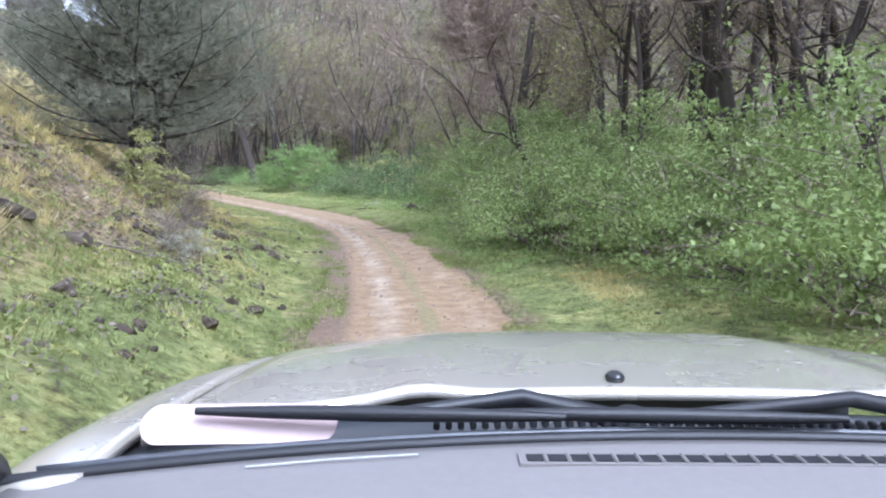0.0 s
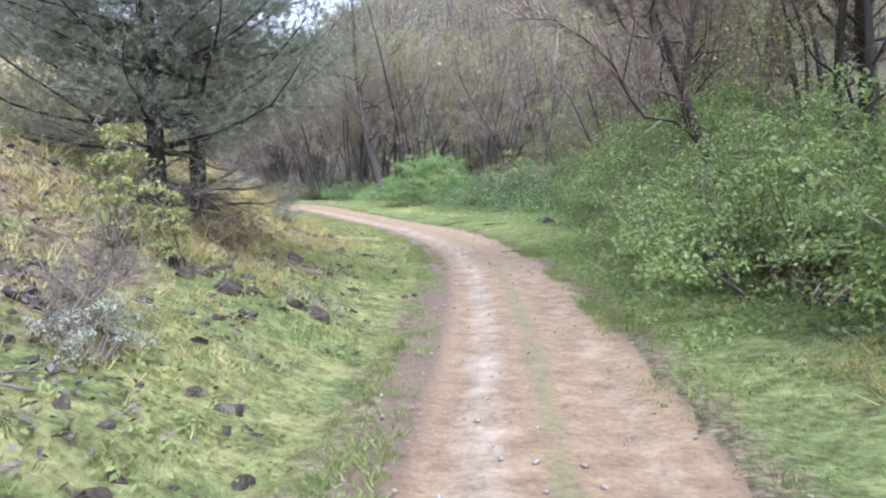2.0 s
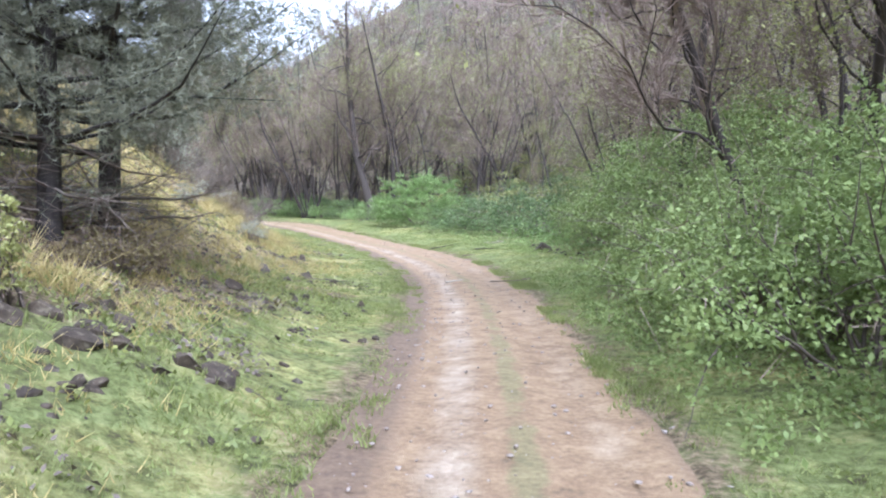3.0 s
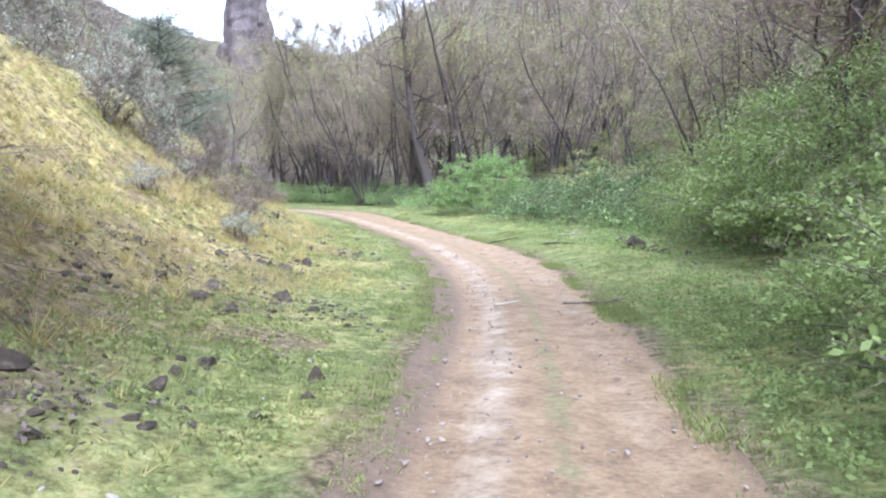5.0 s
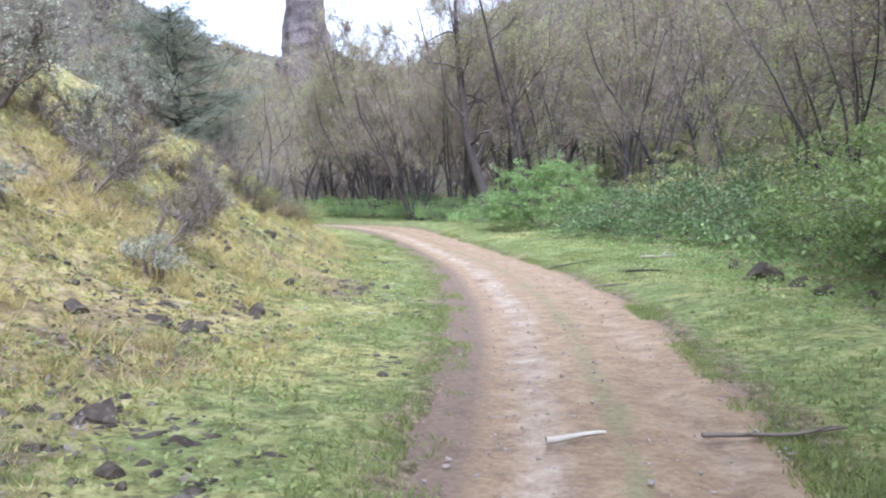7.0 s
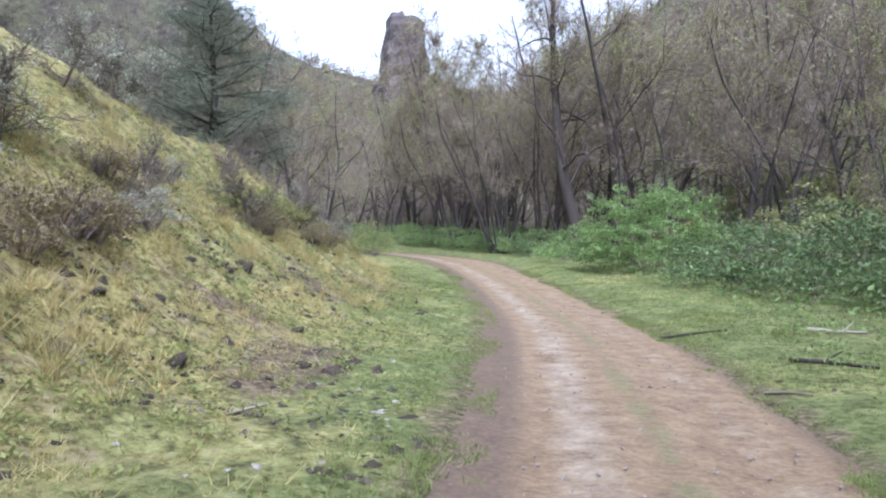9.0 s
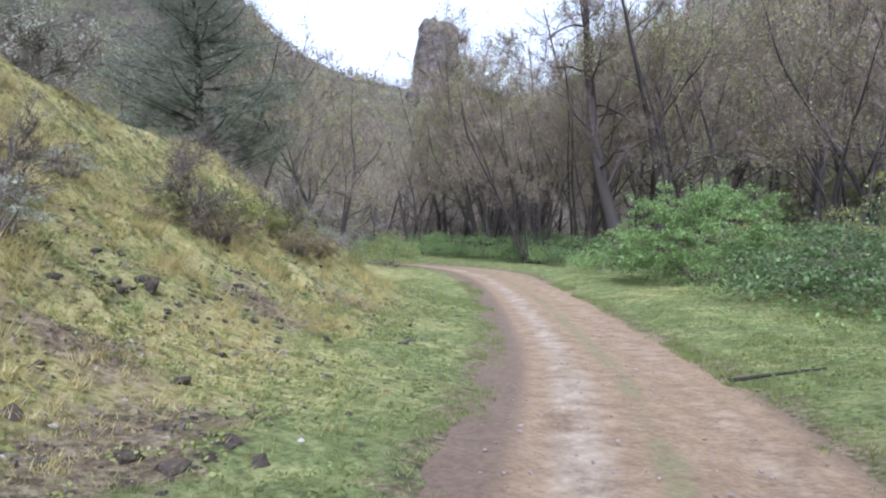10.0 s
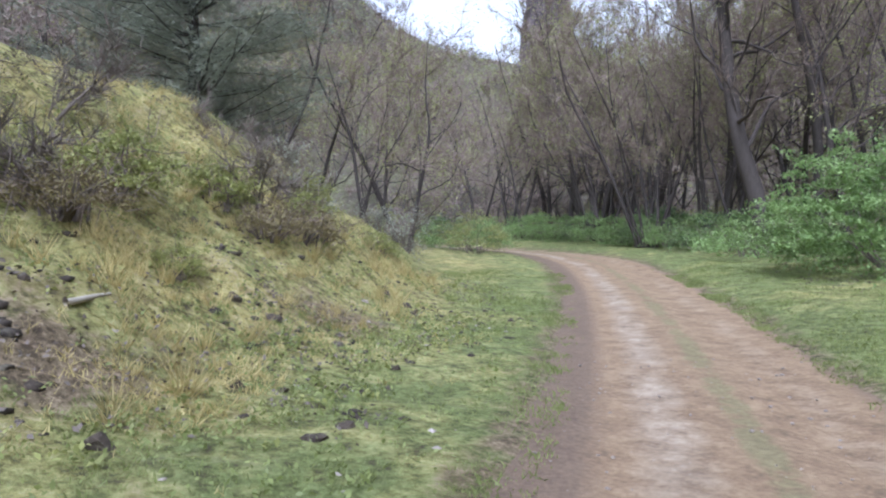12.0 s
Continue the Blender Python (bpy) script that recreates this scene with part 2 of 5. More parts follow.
# ---- the lie of the land ----
# Centre line of the dirt road (x, y, half width).
ROAD = np.array([(1.6, -60, 1.5), (1.55, -20, 1.5), (1.35, 0, 1.45), (1.12, 8.6, 1.38), (0.38, 15, 1.46), (-0.48, 20.5, 1.48), (-1.57, 26, 1.52), (-3.6, 33, 1.84),
                 (-5.2, 37, 1.95), (-7.0, 41.3, 1.95), (-8.95, 45, 1.9), (-12.3, 51, 1.95), (-16.4, 57.7, 2.0), (-21.5, 65, 2.1), (-28, 71.5, 2.1), (-36, 77, 2.1),
                 (-48, 82, 2.1), (-62, 84, 2.1), (-90, 82, 2.1)])


def dense_line(pts, step=0.25):
    p = np.asarray(pts, float)
    seg = np.r_[0, np.cumsum(np.hypot(*np.diff(p[:, :2], axis=0).T))]
    s = np.arange(0, seg[-1], step)
    out = np.stack([np.interp(s, seg, p[:, k]) for k in range(p.shape[1])], 1)
    kern = np.hanning(41)
    kern /= kern.sum()
    padded = np.pad(out, ((20, 20), (0, 0)), mode="edge")
    out = np.stack([np.convolve(padded[:, k], kern, "valid") for k in range(out.shape[1])], 1)
    return s, out


ROAD_S, ROAD_P = dense_line(ROAD)
ROAD_T = np.gradient(ROAD_P[:, :2], axis=0)
ROAD_T /= np.linalg.norm(ROAD_T, axis=1)[:, None]


def road_coords(x, y):
    """Signed distance to the left of the road's middle line, and the index of its nearest point."""
    x, y = np.asarray(x, float), np.asarray(y, float)
    flat, d, idx = np.stack([x.ravel(), y.ravel()], 1), np.empty(x.size), np.empty(x.size, int)
    for a in range(0, len(flat), 4000):
        q = flat[a:a + 4000]
        dd = ((q[:, None, :] - ROAD_P[None, ::2, :2]) ** 2).sum(-1)
        i = dd.argmin(1) * 2
        v = q - ROAD_P[i, :2]
        side = np.sign(ROAD_T[i, 0] * v[:, 1] - ROAD_T[i, 1] * v[:, 0])
        d[a:a + 4000], idx[a:a + 4000] = side * np.sqrt(dd.min(1)), i
    return d.reshape(x.shape), idx.reshape(x.shape)


MID = np.array([-5.0, 35.0])
RIM_AZ = [-180, -120, -60, -20, 8, 16, 24, 31, 37, 42, 47, 60, 90, 130, 180]
RIM_H = [45, 55, 75, 72, 56, 42, 32, 37, 40, 42, 51, 74, 85, 60, 45]
RIM_0 = [30, 26, 20, 22, 42, 60, 78, 85, 85, 75, 55, 45, 40, 40, 30]
RIM_1 = [130, 120, 105, 110, 140, 150, 160, 170, 170, 170, 165, 150, 140, 140, 130]


def height(x, y):
    x, y = np.asarray(x, float), np.asarray(y, float)
    d, i = road_coords(x, y)
    yc = ROAD_P[i, 1]
    foot = np.interp(yc, [0, 14, 19, 24, 40, 60], [2.9, 3.0, 3.8, 4.6, 4.85, 4.8])
    crest = np.interp(yc, [-20, 5, 15, 22, 27, 33, 36, 40, 43, 46, 50, 52.5, 55, 57, 60, 66], [5.5, 5.2, 5.0, 4.8, 5.6, 6.8, 6.4, 5.6, 6.7, 5.9, 4.9, 5.1, 4.1, 2.0, 0.6, 0.2])
    rise = np.interp(yc, [0, 14, 22, 26], [0.42, 0.38, 0.22, 0.10]) * smooth01(1.7, 1.7 + (foot - 1.7), d)
    up = 0.62 * np.log1p(np.exp(np.clip((d - foot) / 0.5, -30, 30))) * 0.5
    up = (up + 0.42 * np.clip(d - 8.2, 0, None)) * np.interp(yc, [46, 52, 57, 60], [1.0, 1.24, 1.24, 1.0])
    up = up + (0.14 * wave_noise(x, y, 1.1, 3) + 0.22 * wave_noise(x, y, 0.45, 4) + 0.21 * wave_noise(x, y, 2.6, 2, 3)) * smooth01(0.2, 1.2, up)
    k = 0.9
    up = -k * np.log(np.exp(-up / k) + np.exp(-crest / k))
    back = np.clip(d - foot - crest / 0.75 - 1.5, 0, None)
    up = np.clip(up - 0.18 * back, 0.2 * smooth01(foot, foot + 1, d), None)
    z = np.where(d > 0, rise + np.clip(up, 0, None), 0.0)
    # right verge: almost level, a little hump under the shrubs
    r = -d
    z = z + np.where(d < 0, 0.24 * smooth01(1.7, 3.6, r) + 0.20 * smooth01(4, 9, r), 0.0)
    off = smooth01(1.6, 3.2, np.abs(d))
    z = z + off * (0.035 * wave_noise(x, y, 3.0, 5, 3) + 0.04 * wave_noise(x, y, 0.9, 6, 3))
    z = z + np.interp(y, [38, 48, 58, 68, 90, 120], [0, 0.10, 0.42, 0.88, 1.3, 1.6])
    # canyon sides
    vx, vy = x - MID[0], y - MID[1]
    az = np.degrees(np.arctan2(-vx, vy))
    far = np.hypot(vx, vy)
    h, r0, r1 = np.interp(az, RIM_AZ, RIM_H), np.interp(az, RIM_AZ, RIM_0), np.interp(az, RIM_AZ, RIM_1)
    t = np.clip((far - r0) / (r1 - r0), 0, 1.35)
    rough = 1 + 0.10 * wave_noise(x, y, 0.05, 8, 5)
    z = z + smooth01(18, 40, np.abs(d)) * (1.1 * wave_noise(x, y, 0.14, 9, 5) + 0.4 * wave_noise(x, y, 0.6, 10, 3))
    z = z + h * rough * (0.25 * t + 0.75 * smooth01(0, 1, t)) * smooth01(12, 24, np.abs(d) + 4 * (d > 0))
    return z


def axis_steps(lo, a, b, hi, fine):
    mid = np.arange(a, b + 1e-6, fine)
    down, up, s = [], [], fine
    p = a
    while p > lo:
        s = min(s * 1.13, 14)
        p -= s
        down.append(p)
    p, s = b, fine
    while p < hi:
        s = min(s * 1.13, 14)
        p += s
        up.append(p)
    return np.r_[down[::-1], mid, up]


GX, GY = axis_steps(-420, -26, 9, 330, 0.3), axis_steps(-200, -4, 64, 480, 0.34)
gx, gy = np.meshgrid(GX, GY)
gz = height(gx, gy)
gd, gi = road_coords(gx, gy)
hw = ROAD_P[gi, 2]
gz = gz - 0.10 * (1 - smooth01(hw - 0.45, hw + 0.05, np.abs(gd) + 0.17 * wave_noise(gx, gy, 2.4, 11, 4)))
nx, ny = len(GX), len(GY)
q = np.arange(nx * ny).reshape(ny, nx)
ground_faces = np.stack([q[:-1, :-1], q[:-1, 1:], q[1:, 1:], q[1:, :-1]], -1).reshape(-1, 4)
ground_me = mesh_of("ground", np.stack([gx, gy, gz], -1).reshape(-1, 3), ground_faces, [M_GROUND])
cover = np.zeros((nx * ny, 4), np.float32)
yc = ROAD_P[gi, 1]
left = np.clip(gd, 0, None)
# dry bank against lush right verge, whose thicket shade is put into the colour
dry_and_shade = np.where(gd > 0, smooth01(2.8, 5.6, left) * 0.8 + 0.17, 0.02 + 0.1 * smooth01(2.5, 5, -gd))
dry_and_shade = dry_and_shade * np.interp(yc, [0, 12, 18, 28, 34, 42, 50, 60], [0.7, 0.75, 1.05, 1.05, 0.8, 0.62, 0.5, 0.4])
bare = 0.31 * smooth01(2.2, 4.8, left) * np.interp(yc, [0, 10, 16, 22, 30, 40, 50], [1.2, 1.2, 1.15, 0.85, 0.6, 0.45, 0.35]) + 0.16 * smooth01(5.0, 8.0, -gd) + 0.30 * (1 - smooth01(hw - 0.1, hw + 0.55, np.abs(gd)))
farness = np.where(gd > 0, smooth01(12, 17, np.abs(gd)), smooth01(np.interp(gx, [-34, -20], [9, 20]), np.interp(gx, [-34, -20], [14, 34]), np.abs(gd)))
soil_spot = np.exp(-(((gx + 5.0) / 1.6) ** 2 + ((gy - 16.2) / 2.0) ** 2))
bare = bare + 0.5 * soil_spot
# trampled earth and turned clods
for sx, sy, wide in [(-8.6, 34.8, 0.55), (-9.15, 35.8, 0.45), (-8.2, 33.8, 0.45), (-3.85, 21.9, 0.6), (-5.3, 23.6, 0.5), (-6.4, 26.6, 0.5), (-11.4, 30.4, 0.7), (-15.0, 45.6, 0.6), (-13.0, 40.6, 0.6), (-10.9, 36.0, 0.5)]:
    bare = bare + 0.42 * np.exp(-((gx - sx) ** 2 + (gy - sy) ** 2) / wide**2)
cover[:, 0], cover[:, 1], cover[:, 2], cover[:, 3] = dry_and_shade.ravel(), bare.ravel(), farness.ravel(), 1
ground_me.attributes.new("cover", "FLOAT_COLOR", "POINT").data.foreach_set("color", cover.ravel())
for p in ground_me.polygons:
    p.use_smooth = True
ground = tagged(new("ground", ground_me), "damp grassy valley floor and bank with dry tussocks", "ground", kind="structure")


def build_road():
    keep = np.where((ROAD_P[:, 1] > -30) & (ROAD_P[:, 0] > -80))[0]
    u = np.linspace(-1.18, 1.18, 41)
    P, T, W = ROAD_P[keep, :2], ROAD_T[keep], ROAD_P[keep, 2]
    N = np.stack([-T[:, 1], T[:, 0]], 1)
    x = P[:, 0, None] + N[:, 0, None] * u * W[:, None]
    y = P[:, 1, None] + N[:, 1, None] * u * W[:, None]
    rut = 0.7 * np.exp(-((np.abs(u) - 0.45) / 0.2) ** 2)
    edge = smooth01(0.86, 1.18, np.abs(u))
    z = height(x, y) - 0.028 - 0.05 * rut[None] - 0.13 * edge[None] + 0.012 * wave_noise(x, y, 4.0, 21, 4) + 0.014 * wave_noise(x, y, 1.1, 22, 3)
    n, k = len(keep), len(u)
    q = np.arange(n * k).reshape(n, k)
    f = np.stack([q[:-1, :-1], q[1:, :-1], q[1:, 1:], q[:-1, 1:]], -1).reshape(-1, 4)[:, ::-1]
    me = mesh_of("road", np.stack([x, y, z], -1).reshape(-1, 3), f, [M_ROAD])
    col = np.ones((n, k, 4), np.float32)
    # the wheel on the bank side runs on pale crushed stone
    col[:, :, 0] = np.exp(-((u - 0.28) / 0.2) ** 2)[None] + 0.6 * np.exp(-((u + 0.55) / 0.24) ** 2)[None]
    col[:, :, 1] = np.exp(-((u + 0.10) / 0.20) ** 2)[None]
    col[:, :, 2] = np.maximum(1.1 * smooth01(0.45, 0.75, u), 0.9 * smooth01(0.7, 0.98, -u))[None]
    me.attributes.new("track", "FLOAT_COLOR", "POINT").data.foreach_set("color", col.ravel())
    for p in me.polygons:
        p.use_smooth = True
    tagged(new("road", me), "wet brown dirt track with pale stony wheel ruts", "road", kind="structure")


build_road()


def ground_at(x, y):
    return float(height(np.array([x]), np.array([y]))[0])


# ---- growing things ----


def tube(points, radii, sides):
    """Vertices and quads of a tapered tube along a line of points."""
    p, r = np.asarray(points, float), np.asarray(radii, float)
    t = np.gradient(p, axis=0)
    t /= np.linalg.norm(t, axis=1)[:, None] + 1e-9
    ref = np.where(np.abs(t[:, 2:3]) > 0.9, np.array([[1.0, 0, 0]]), np.array([[0, 0, 1.0]]))
    a = np.cross(t, ref)
    a /= np.linalg.norm(a, axis=1)[:, None] + 1e-9
    b = np.cross(t, a)
    ang = np.linspace(0, 2 * np.pi, sides, endpoint=False)
    v = p[:, None] + r[:, None, None] * (np.cos(ang)[None, :, None] * a[:, None] + np.sin(ang)[None, :, None] * b[:, None])
    n = len(p)
    q = np.arange(n * sides).reshape(n, sides)
    f = np.stack([q[:-1], np.roll(q[:-1], -1, 1), np.roll(q[1:], -1, 1), q[1:]], -1).reshape(-1, 4)
    return v.reshape(-1, 3), f


def joined(pieces):
    vs, fs, n = [], [], 0
    for v, f in pieces:
        vs.append(v)
        fs.append(f + n)
        n += len(v)
    return np.concatenate(vs), np.concatenate(fs)


def grow(start, direction, length, r0, r1, r, steps=6, bend=0.18, lift=0.0):
    """A crooked line from start, with its radii."""
    d = np.asarray(direction, float)
    d = d / np.linalg.norm(d)
    pts, step = [np.asarray(start, float)], length / steps
    for _ in range(steps):
        d = d + r.normal(0, bend, 3) + np.array([0, 0, lift])
        d /= np.linalg.norm(d)
        pts.append(pts[-1] + d * step)
    return np.array(pts), np.linspace(r0, r1, steps + 1)


def leaf_quads(centres, size, r, up=0.5, narrow=0.55):
    """Small folded leaves: two triangles each, as one four-cornered face bent at its rib."""
    n = len(centres)
    nn = r.normal(0, 1, (n, 3)) + np.array([0, 0, 2 * up])
    nn /= np.linalg.norm(nn, axis=1)[:, None]
    d = np.cross(nn, r.normal(0, 1, (n, 3)))
    d /= np.linalg.norm(d, axis=1)[:, None] + 1e-9
    s = np.cross(nn, d)
    L = (size * r.uniform(0.6, 1.35, n))[:, None]
    v = np.stack([centres - d * L * 0.5, centres + s * L * narrow * 0.5 + nn * L * 0.12, centres + d * L * 0.5, centres - s * L * narrow * 0.5 + nn * L * 0.12], 1)
    f = np.arange(n * 4).reshape(n, 4)
    return v.reshape(-1, 3), f


def slivers(bases, tips, width, r):
    """Thin pointed blades or twigs from base to tip, one triangle each."""
    d = tips - bases
    s = np.cross(d, r.normal(0, 1, d.shape))
    s /= np.linalg.norm(s, axis=1)[:, None] + 1e-9
    w = np.asarray(width)
    w = w[:, None] if w.ndim else w
    v = np.stack([bases - s * w * 0.5, bases + s * w * 0.5, tips], 1)
    return v.reshape(-1, 3), np.arange(len(bases) * 3).reshape(-1, 3)


def bare_tree_meshes(seed, tall, radius, lean=(0, 0), limbs=9, fork=0.0, spread=0.55, leaves=250, twigs=2000, low=0.25, side=None, rise=(0.25, 1.35), leaf=0.11, puff=0.32, per_puff=14):
    """A leafless spring tree: trunk with limbs, and a crown of twigs with a few young leaves."""
    r = np.random.default_rng(seed)
    wood, ends = [], []
    trunks = 2 if r.random() < fork else 1
    for k in range(trunks):
        d = np.array([lean[0] + (0.22 * (k * 2 - 1) if trunks == 2 else 0), lean[1], 1.0])
        p, rad = grow((0.15 * (k * 2 - 1) * (trunks - 1), 0, -0.5), d, tall * (0.95 if k else 1.0) + 0.5, radius * (0.8 if k else 1), radius * 0.14, r, 12, 0.075, 0.012)
        rad[0] *= 1.35
        wood.append(tube(p, rad, 7))
        for j in range(limbs):
            f = low + (1 - low) * (j + r.uniform(0, 0.9)) / limbs
            i = f * 12
            base = p[int(i)] + (p[min(int(i) + 1, 12)] - p[int(i)]) * (i % 1)
            rr = np.interp(i, np.arange(13), rad)
            a = r.uniform(0, 2 * np.pi) if side is None else r.normal(*side)
            ld = np.array([np.cos(a), np.sin(a), r.uniform(*rise)])
            ln = tall * spread * (1.1 - 0.7 * f) * r.uniform(0.6, 1.1)
            lp, lr = grow(base, ld, ln, rr * 0.38, 0.009, r, 7, 0.30, 0.06)
            wood.append(tube(lp, lr, 4))
            ends.append((lp, ln))
            for b in range(3):
                g = r.uniform(0.25, 0.95) * 7
                bb = lp[int(g)] + (lp[min(int(g) + 1, 7)] - lp[int(g)]) * (g % 1)
                bd = (lp[-1] - lp[0]) / ln + r.normal(0, 0.6, 3) + np.array([0, 0, 0.25])
                bp, br = grow(bb, bd, ln * r.uniform(0.3, 0.55), np.interp(g, np.arange(8), lr) * 0.55, 0.006, r, 4, 0.2, 0.03)
                wood.append(tube(bp, br, 3))
                ends.append((bp, ln * 0.45))
        ends.append((p[8:], tall * 0.25))
    bases, tips = [], []
    per = max(4, twigs // len(ends))
    for lp, ln in ends:
        g = r.uniform(0.2, 1.0, per) * (len(lp) - 1)
        i = np.minimum(g.astype(int), len(lp) - 2)
        b = lp[i] + (lp[i + 1] - lp[i]) * (g - i)[:, None]
        dirn = (lp[-1] - lp[0]) / (np.linalg.norm(lp[-1] - lp[0]) + 1e-6)
        t = dirn + r.normal(0, 0.65, (per, 3)) + np.array([0, 0, 0.2])
        t /= np.linalg.norm(t, axis=1)[:, None]
        bases.append(b)
        tips.append(b + t * (np.clip(ln * 0.3, 0.35, 1.2) * r.uniform(0.4, 1.2, per))[:, None])
    bases, tips = np.concatenate(bases), np.concatenate(tips)
    tw = slivers(bases, tips, 0.021 * r.uniform(0.6, 1.4, len(bases)), r)
    fine_b = bases + (tips - bases) * r.uniform(0.3, 0.95, (len(bases), 1))
    fine_t = fine_b + (tips - bases) * 0.5 + r.normal(0, 0.16, bases.shape)
    tw2 = slivers(fine_b, fine_t, 0.012 * r.uniform(0.6, 1.4, len(bases)), r)
    more_b = bases + (tips - bases) * r.uniform(0.15, 0.8, (len(bases), 1))
    tw3 = slivers(more_b, more_b + (tips - bases) * 0.6 + r.normal(0, 0.2, bases.shape), 0.012 * r.uniform(0.6, 1.4, len(bases)), r)
    v, f = joined(wood)
    tv, tf = joined([tw, tw2, tw3])
    lf = None
    if leaves:
        spots = tips[r.integers(0, len(tips), max(8, leaves // per_puff))]
        c = spots[r.integers(0, len(spots), leaves)] + r.normal(0, puff, (leaves, 3))
        lf = leaf_quads(c, leaf, r)
    return (v, f), (tv, tf), lf


class Kind:
    """A built plant whose meshes its copies share."""

    def __init__(self, name, label, category, group, parts):
        self.name, self.label, self.category, self.group = name, label, category, group
        self.parts = parts

    def place(self, x, y, turn=0.0, size=1.0, label="", z=None, tilt=(0, 0), wide=1.0):
        e = new(self.name)
        e.empty_display_size = 0.3
        tagged(e, label or self.label, self.category, self.group)
        z = ground_at(x, y) if z is None else z
        e.matrix_basis = pose(x, y, z, tilt[0], tilt[1], turn) @ Matrix.Diagonal((size * wide, size * wide, size, 1))
        for pname, me, plabel in self.parts:
            ob = part(pname, me, e, plabel)
            if pname in ("branchwork", "branch_tangle", "foliage", "crown"):
                ob["kind"] = "stuff"
        return e


def bare_tree_kind(seed, label, **kw):
    (v, f), (tv, tf), lf = bare_tree_meshes(seed, **kw)
    parts = [("trunk", mesh_of("trunk", v, f, [M_BARK]), ""), ("branchwork", mesh_of("branchwork", tv, tf, [M_TWIG]), "fine bare brown twigs")]
    for p in parts[0][1].polygons:
        p.use_smooth = True
    if lf:
        parts.append(("crown", mesh_of("crown", *lf, [M_YOUNG]), "sparse young yellow-green leaves"))
    return Kind("tree", label, "tree", "streamside trees", parts)


def bush_kind(seed, name, label, category, group, material, rx, h, clumps, per, leaf, shell=0.55, stems=14, wood=None, flat=0.25, spreadc=0.30, skirt=0.3):
    """A leafy shrub: stems from the ground, and a ragged crown of leaf clumps with gaps."""
    r = np.random.default_rng(seed)
    c = r.normal(0, 1, (clumps, 3))
    c /= np.linalg.norm(c, axis=1)[:, None]
    c *= (shell + (1 - shell) * r.random(clumps) ** 0.5)[:, None]
    c[:, 2] = np.abs(c[:, 2] * 0.95) * (1 - flat) + flat * r.uniform(0, 0.8, clumps)
    lump = 1 + 0.22 * np.sin(3 * np.arctan2(c[:, 1], c[:, 0]) + seed) + r.normal(0, 0.09, clumps)
    c = c * np.stack([rx * lump, rx * lump, h * (0.86 + 0.14 * lump)], 1)
    c[:, 2] = np.clip(c[:, 2], 0.08 * h, None)
    low = r.random(clumps) < skirt
    c[low, 2] = r.uniform(0.06, 0.38, low.sum()) * h
    ring = np.maximum(np.hypot(c[:, 0], c[:, 1]), 1e-6)
    c[low, :2] *= (rx * r.uniform(0.7, 1.02, clumps) / ring)[low, None]
    pts, wd = [], []
    for q in c:
        n = int(per * r.uniform(0.5, 1.5))
        s = spreadc * r.uniform(0.6, 1.5)
        g = r.normal(0, 1, (n, 3))
        g /= np.linalg.norm(g, axis=1)[:, None]
        g[:, 2] = np.where(g[:, 2] < -0.15, -g[:, 2], g[:, 2])
        pts.append(q + g * s * (0.55 + 0.5 * r.random((n, 1))) * np.array([1.15, 1.15, 0.75]))
        if r.random() < 0.45:
            # a spray that reaches out past the outline
            out = np.array([q[0], q[1], abs(q[2]) * 0.6 + 0.4])
            sp, sr = grow(q, out / np.linalg.norm(out) + r.normal(0, 0.3, 3), s * r.uniform(1.5, 3.2), 0.010, 0.003, r, 5, 0.15, -0.06)
            wd.append(tube(sp, sr, 3))
            k = r.uniform(0.2, 1, n // 4) * 5
            a = np.minimum(k.astype(int), 4)
            pts.append(sp[a] + (sp[a + 1] - sp[a]) * (k - a)[:, None] + r.normal(0, 0.16 * s, (n // 4, 3)))
    pts = np.concatenate(pts)
    pts = pts[pts[:, 2] > 0.02]
    lv, lf = leaf_quads(pts, leaf, r)
    for _ in range(stems):
        tgt = c[r.integers(0, clumps)]
        b = np.array([tgt[0] * 0.25 + r.normal(0, 0.12), tgt[1] * 0.25 + r.normal(0, 0.12), -0.1])
        p, rad = grow(b, tgt - b + np.array([0, 0, 0.5]), np.linalg.norm(tgt - b) * 1.02, 0.03, 0.006, r, 6, 0.13)
        wd.append(tube(p, rad, 4))
    tb = c[r.integers(0, clumps, clumps * 4)] + r.normal(0, spreadc * 0.8, (clumps * 4, 3))
    tb[:, 2] = np.abs(tb[:, 2])
    tt = tb + r.normal(0, 0.28, tb.shape) + np.array([0, 0, 0.08])
    sv, sf = slivers(tb, tt, 0.012, r)
    wv, wf = joined(wd)
    return Kind(name, label, category, group, [("branch_tangle", mesh_of("branch_tangle", wv, wf, [wood or M_DEAD]), "thin brown stems"),
                                               ("branchwork", mesh_of("branchwork", sv, sf, [M_TWIG]), ""), ("foliage", mesh_of("foliage", lv, lf, [material]), "")])


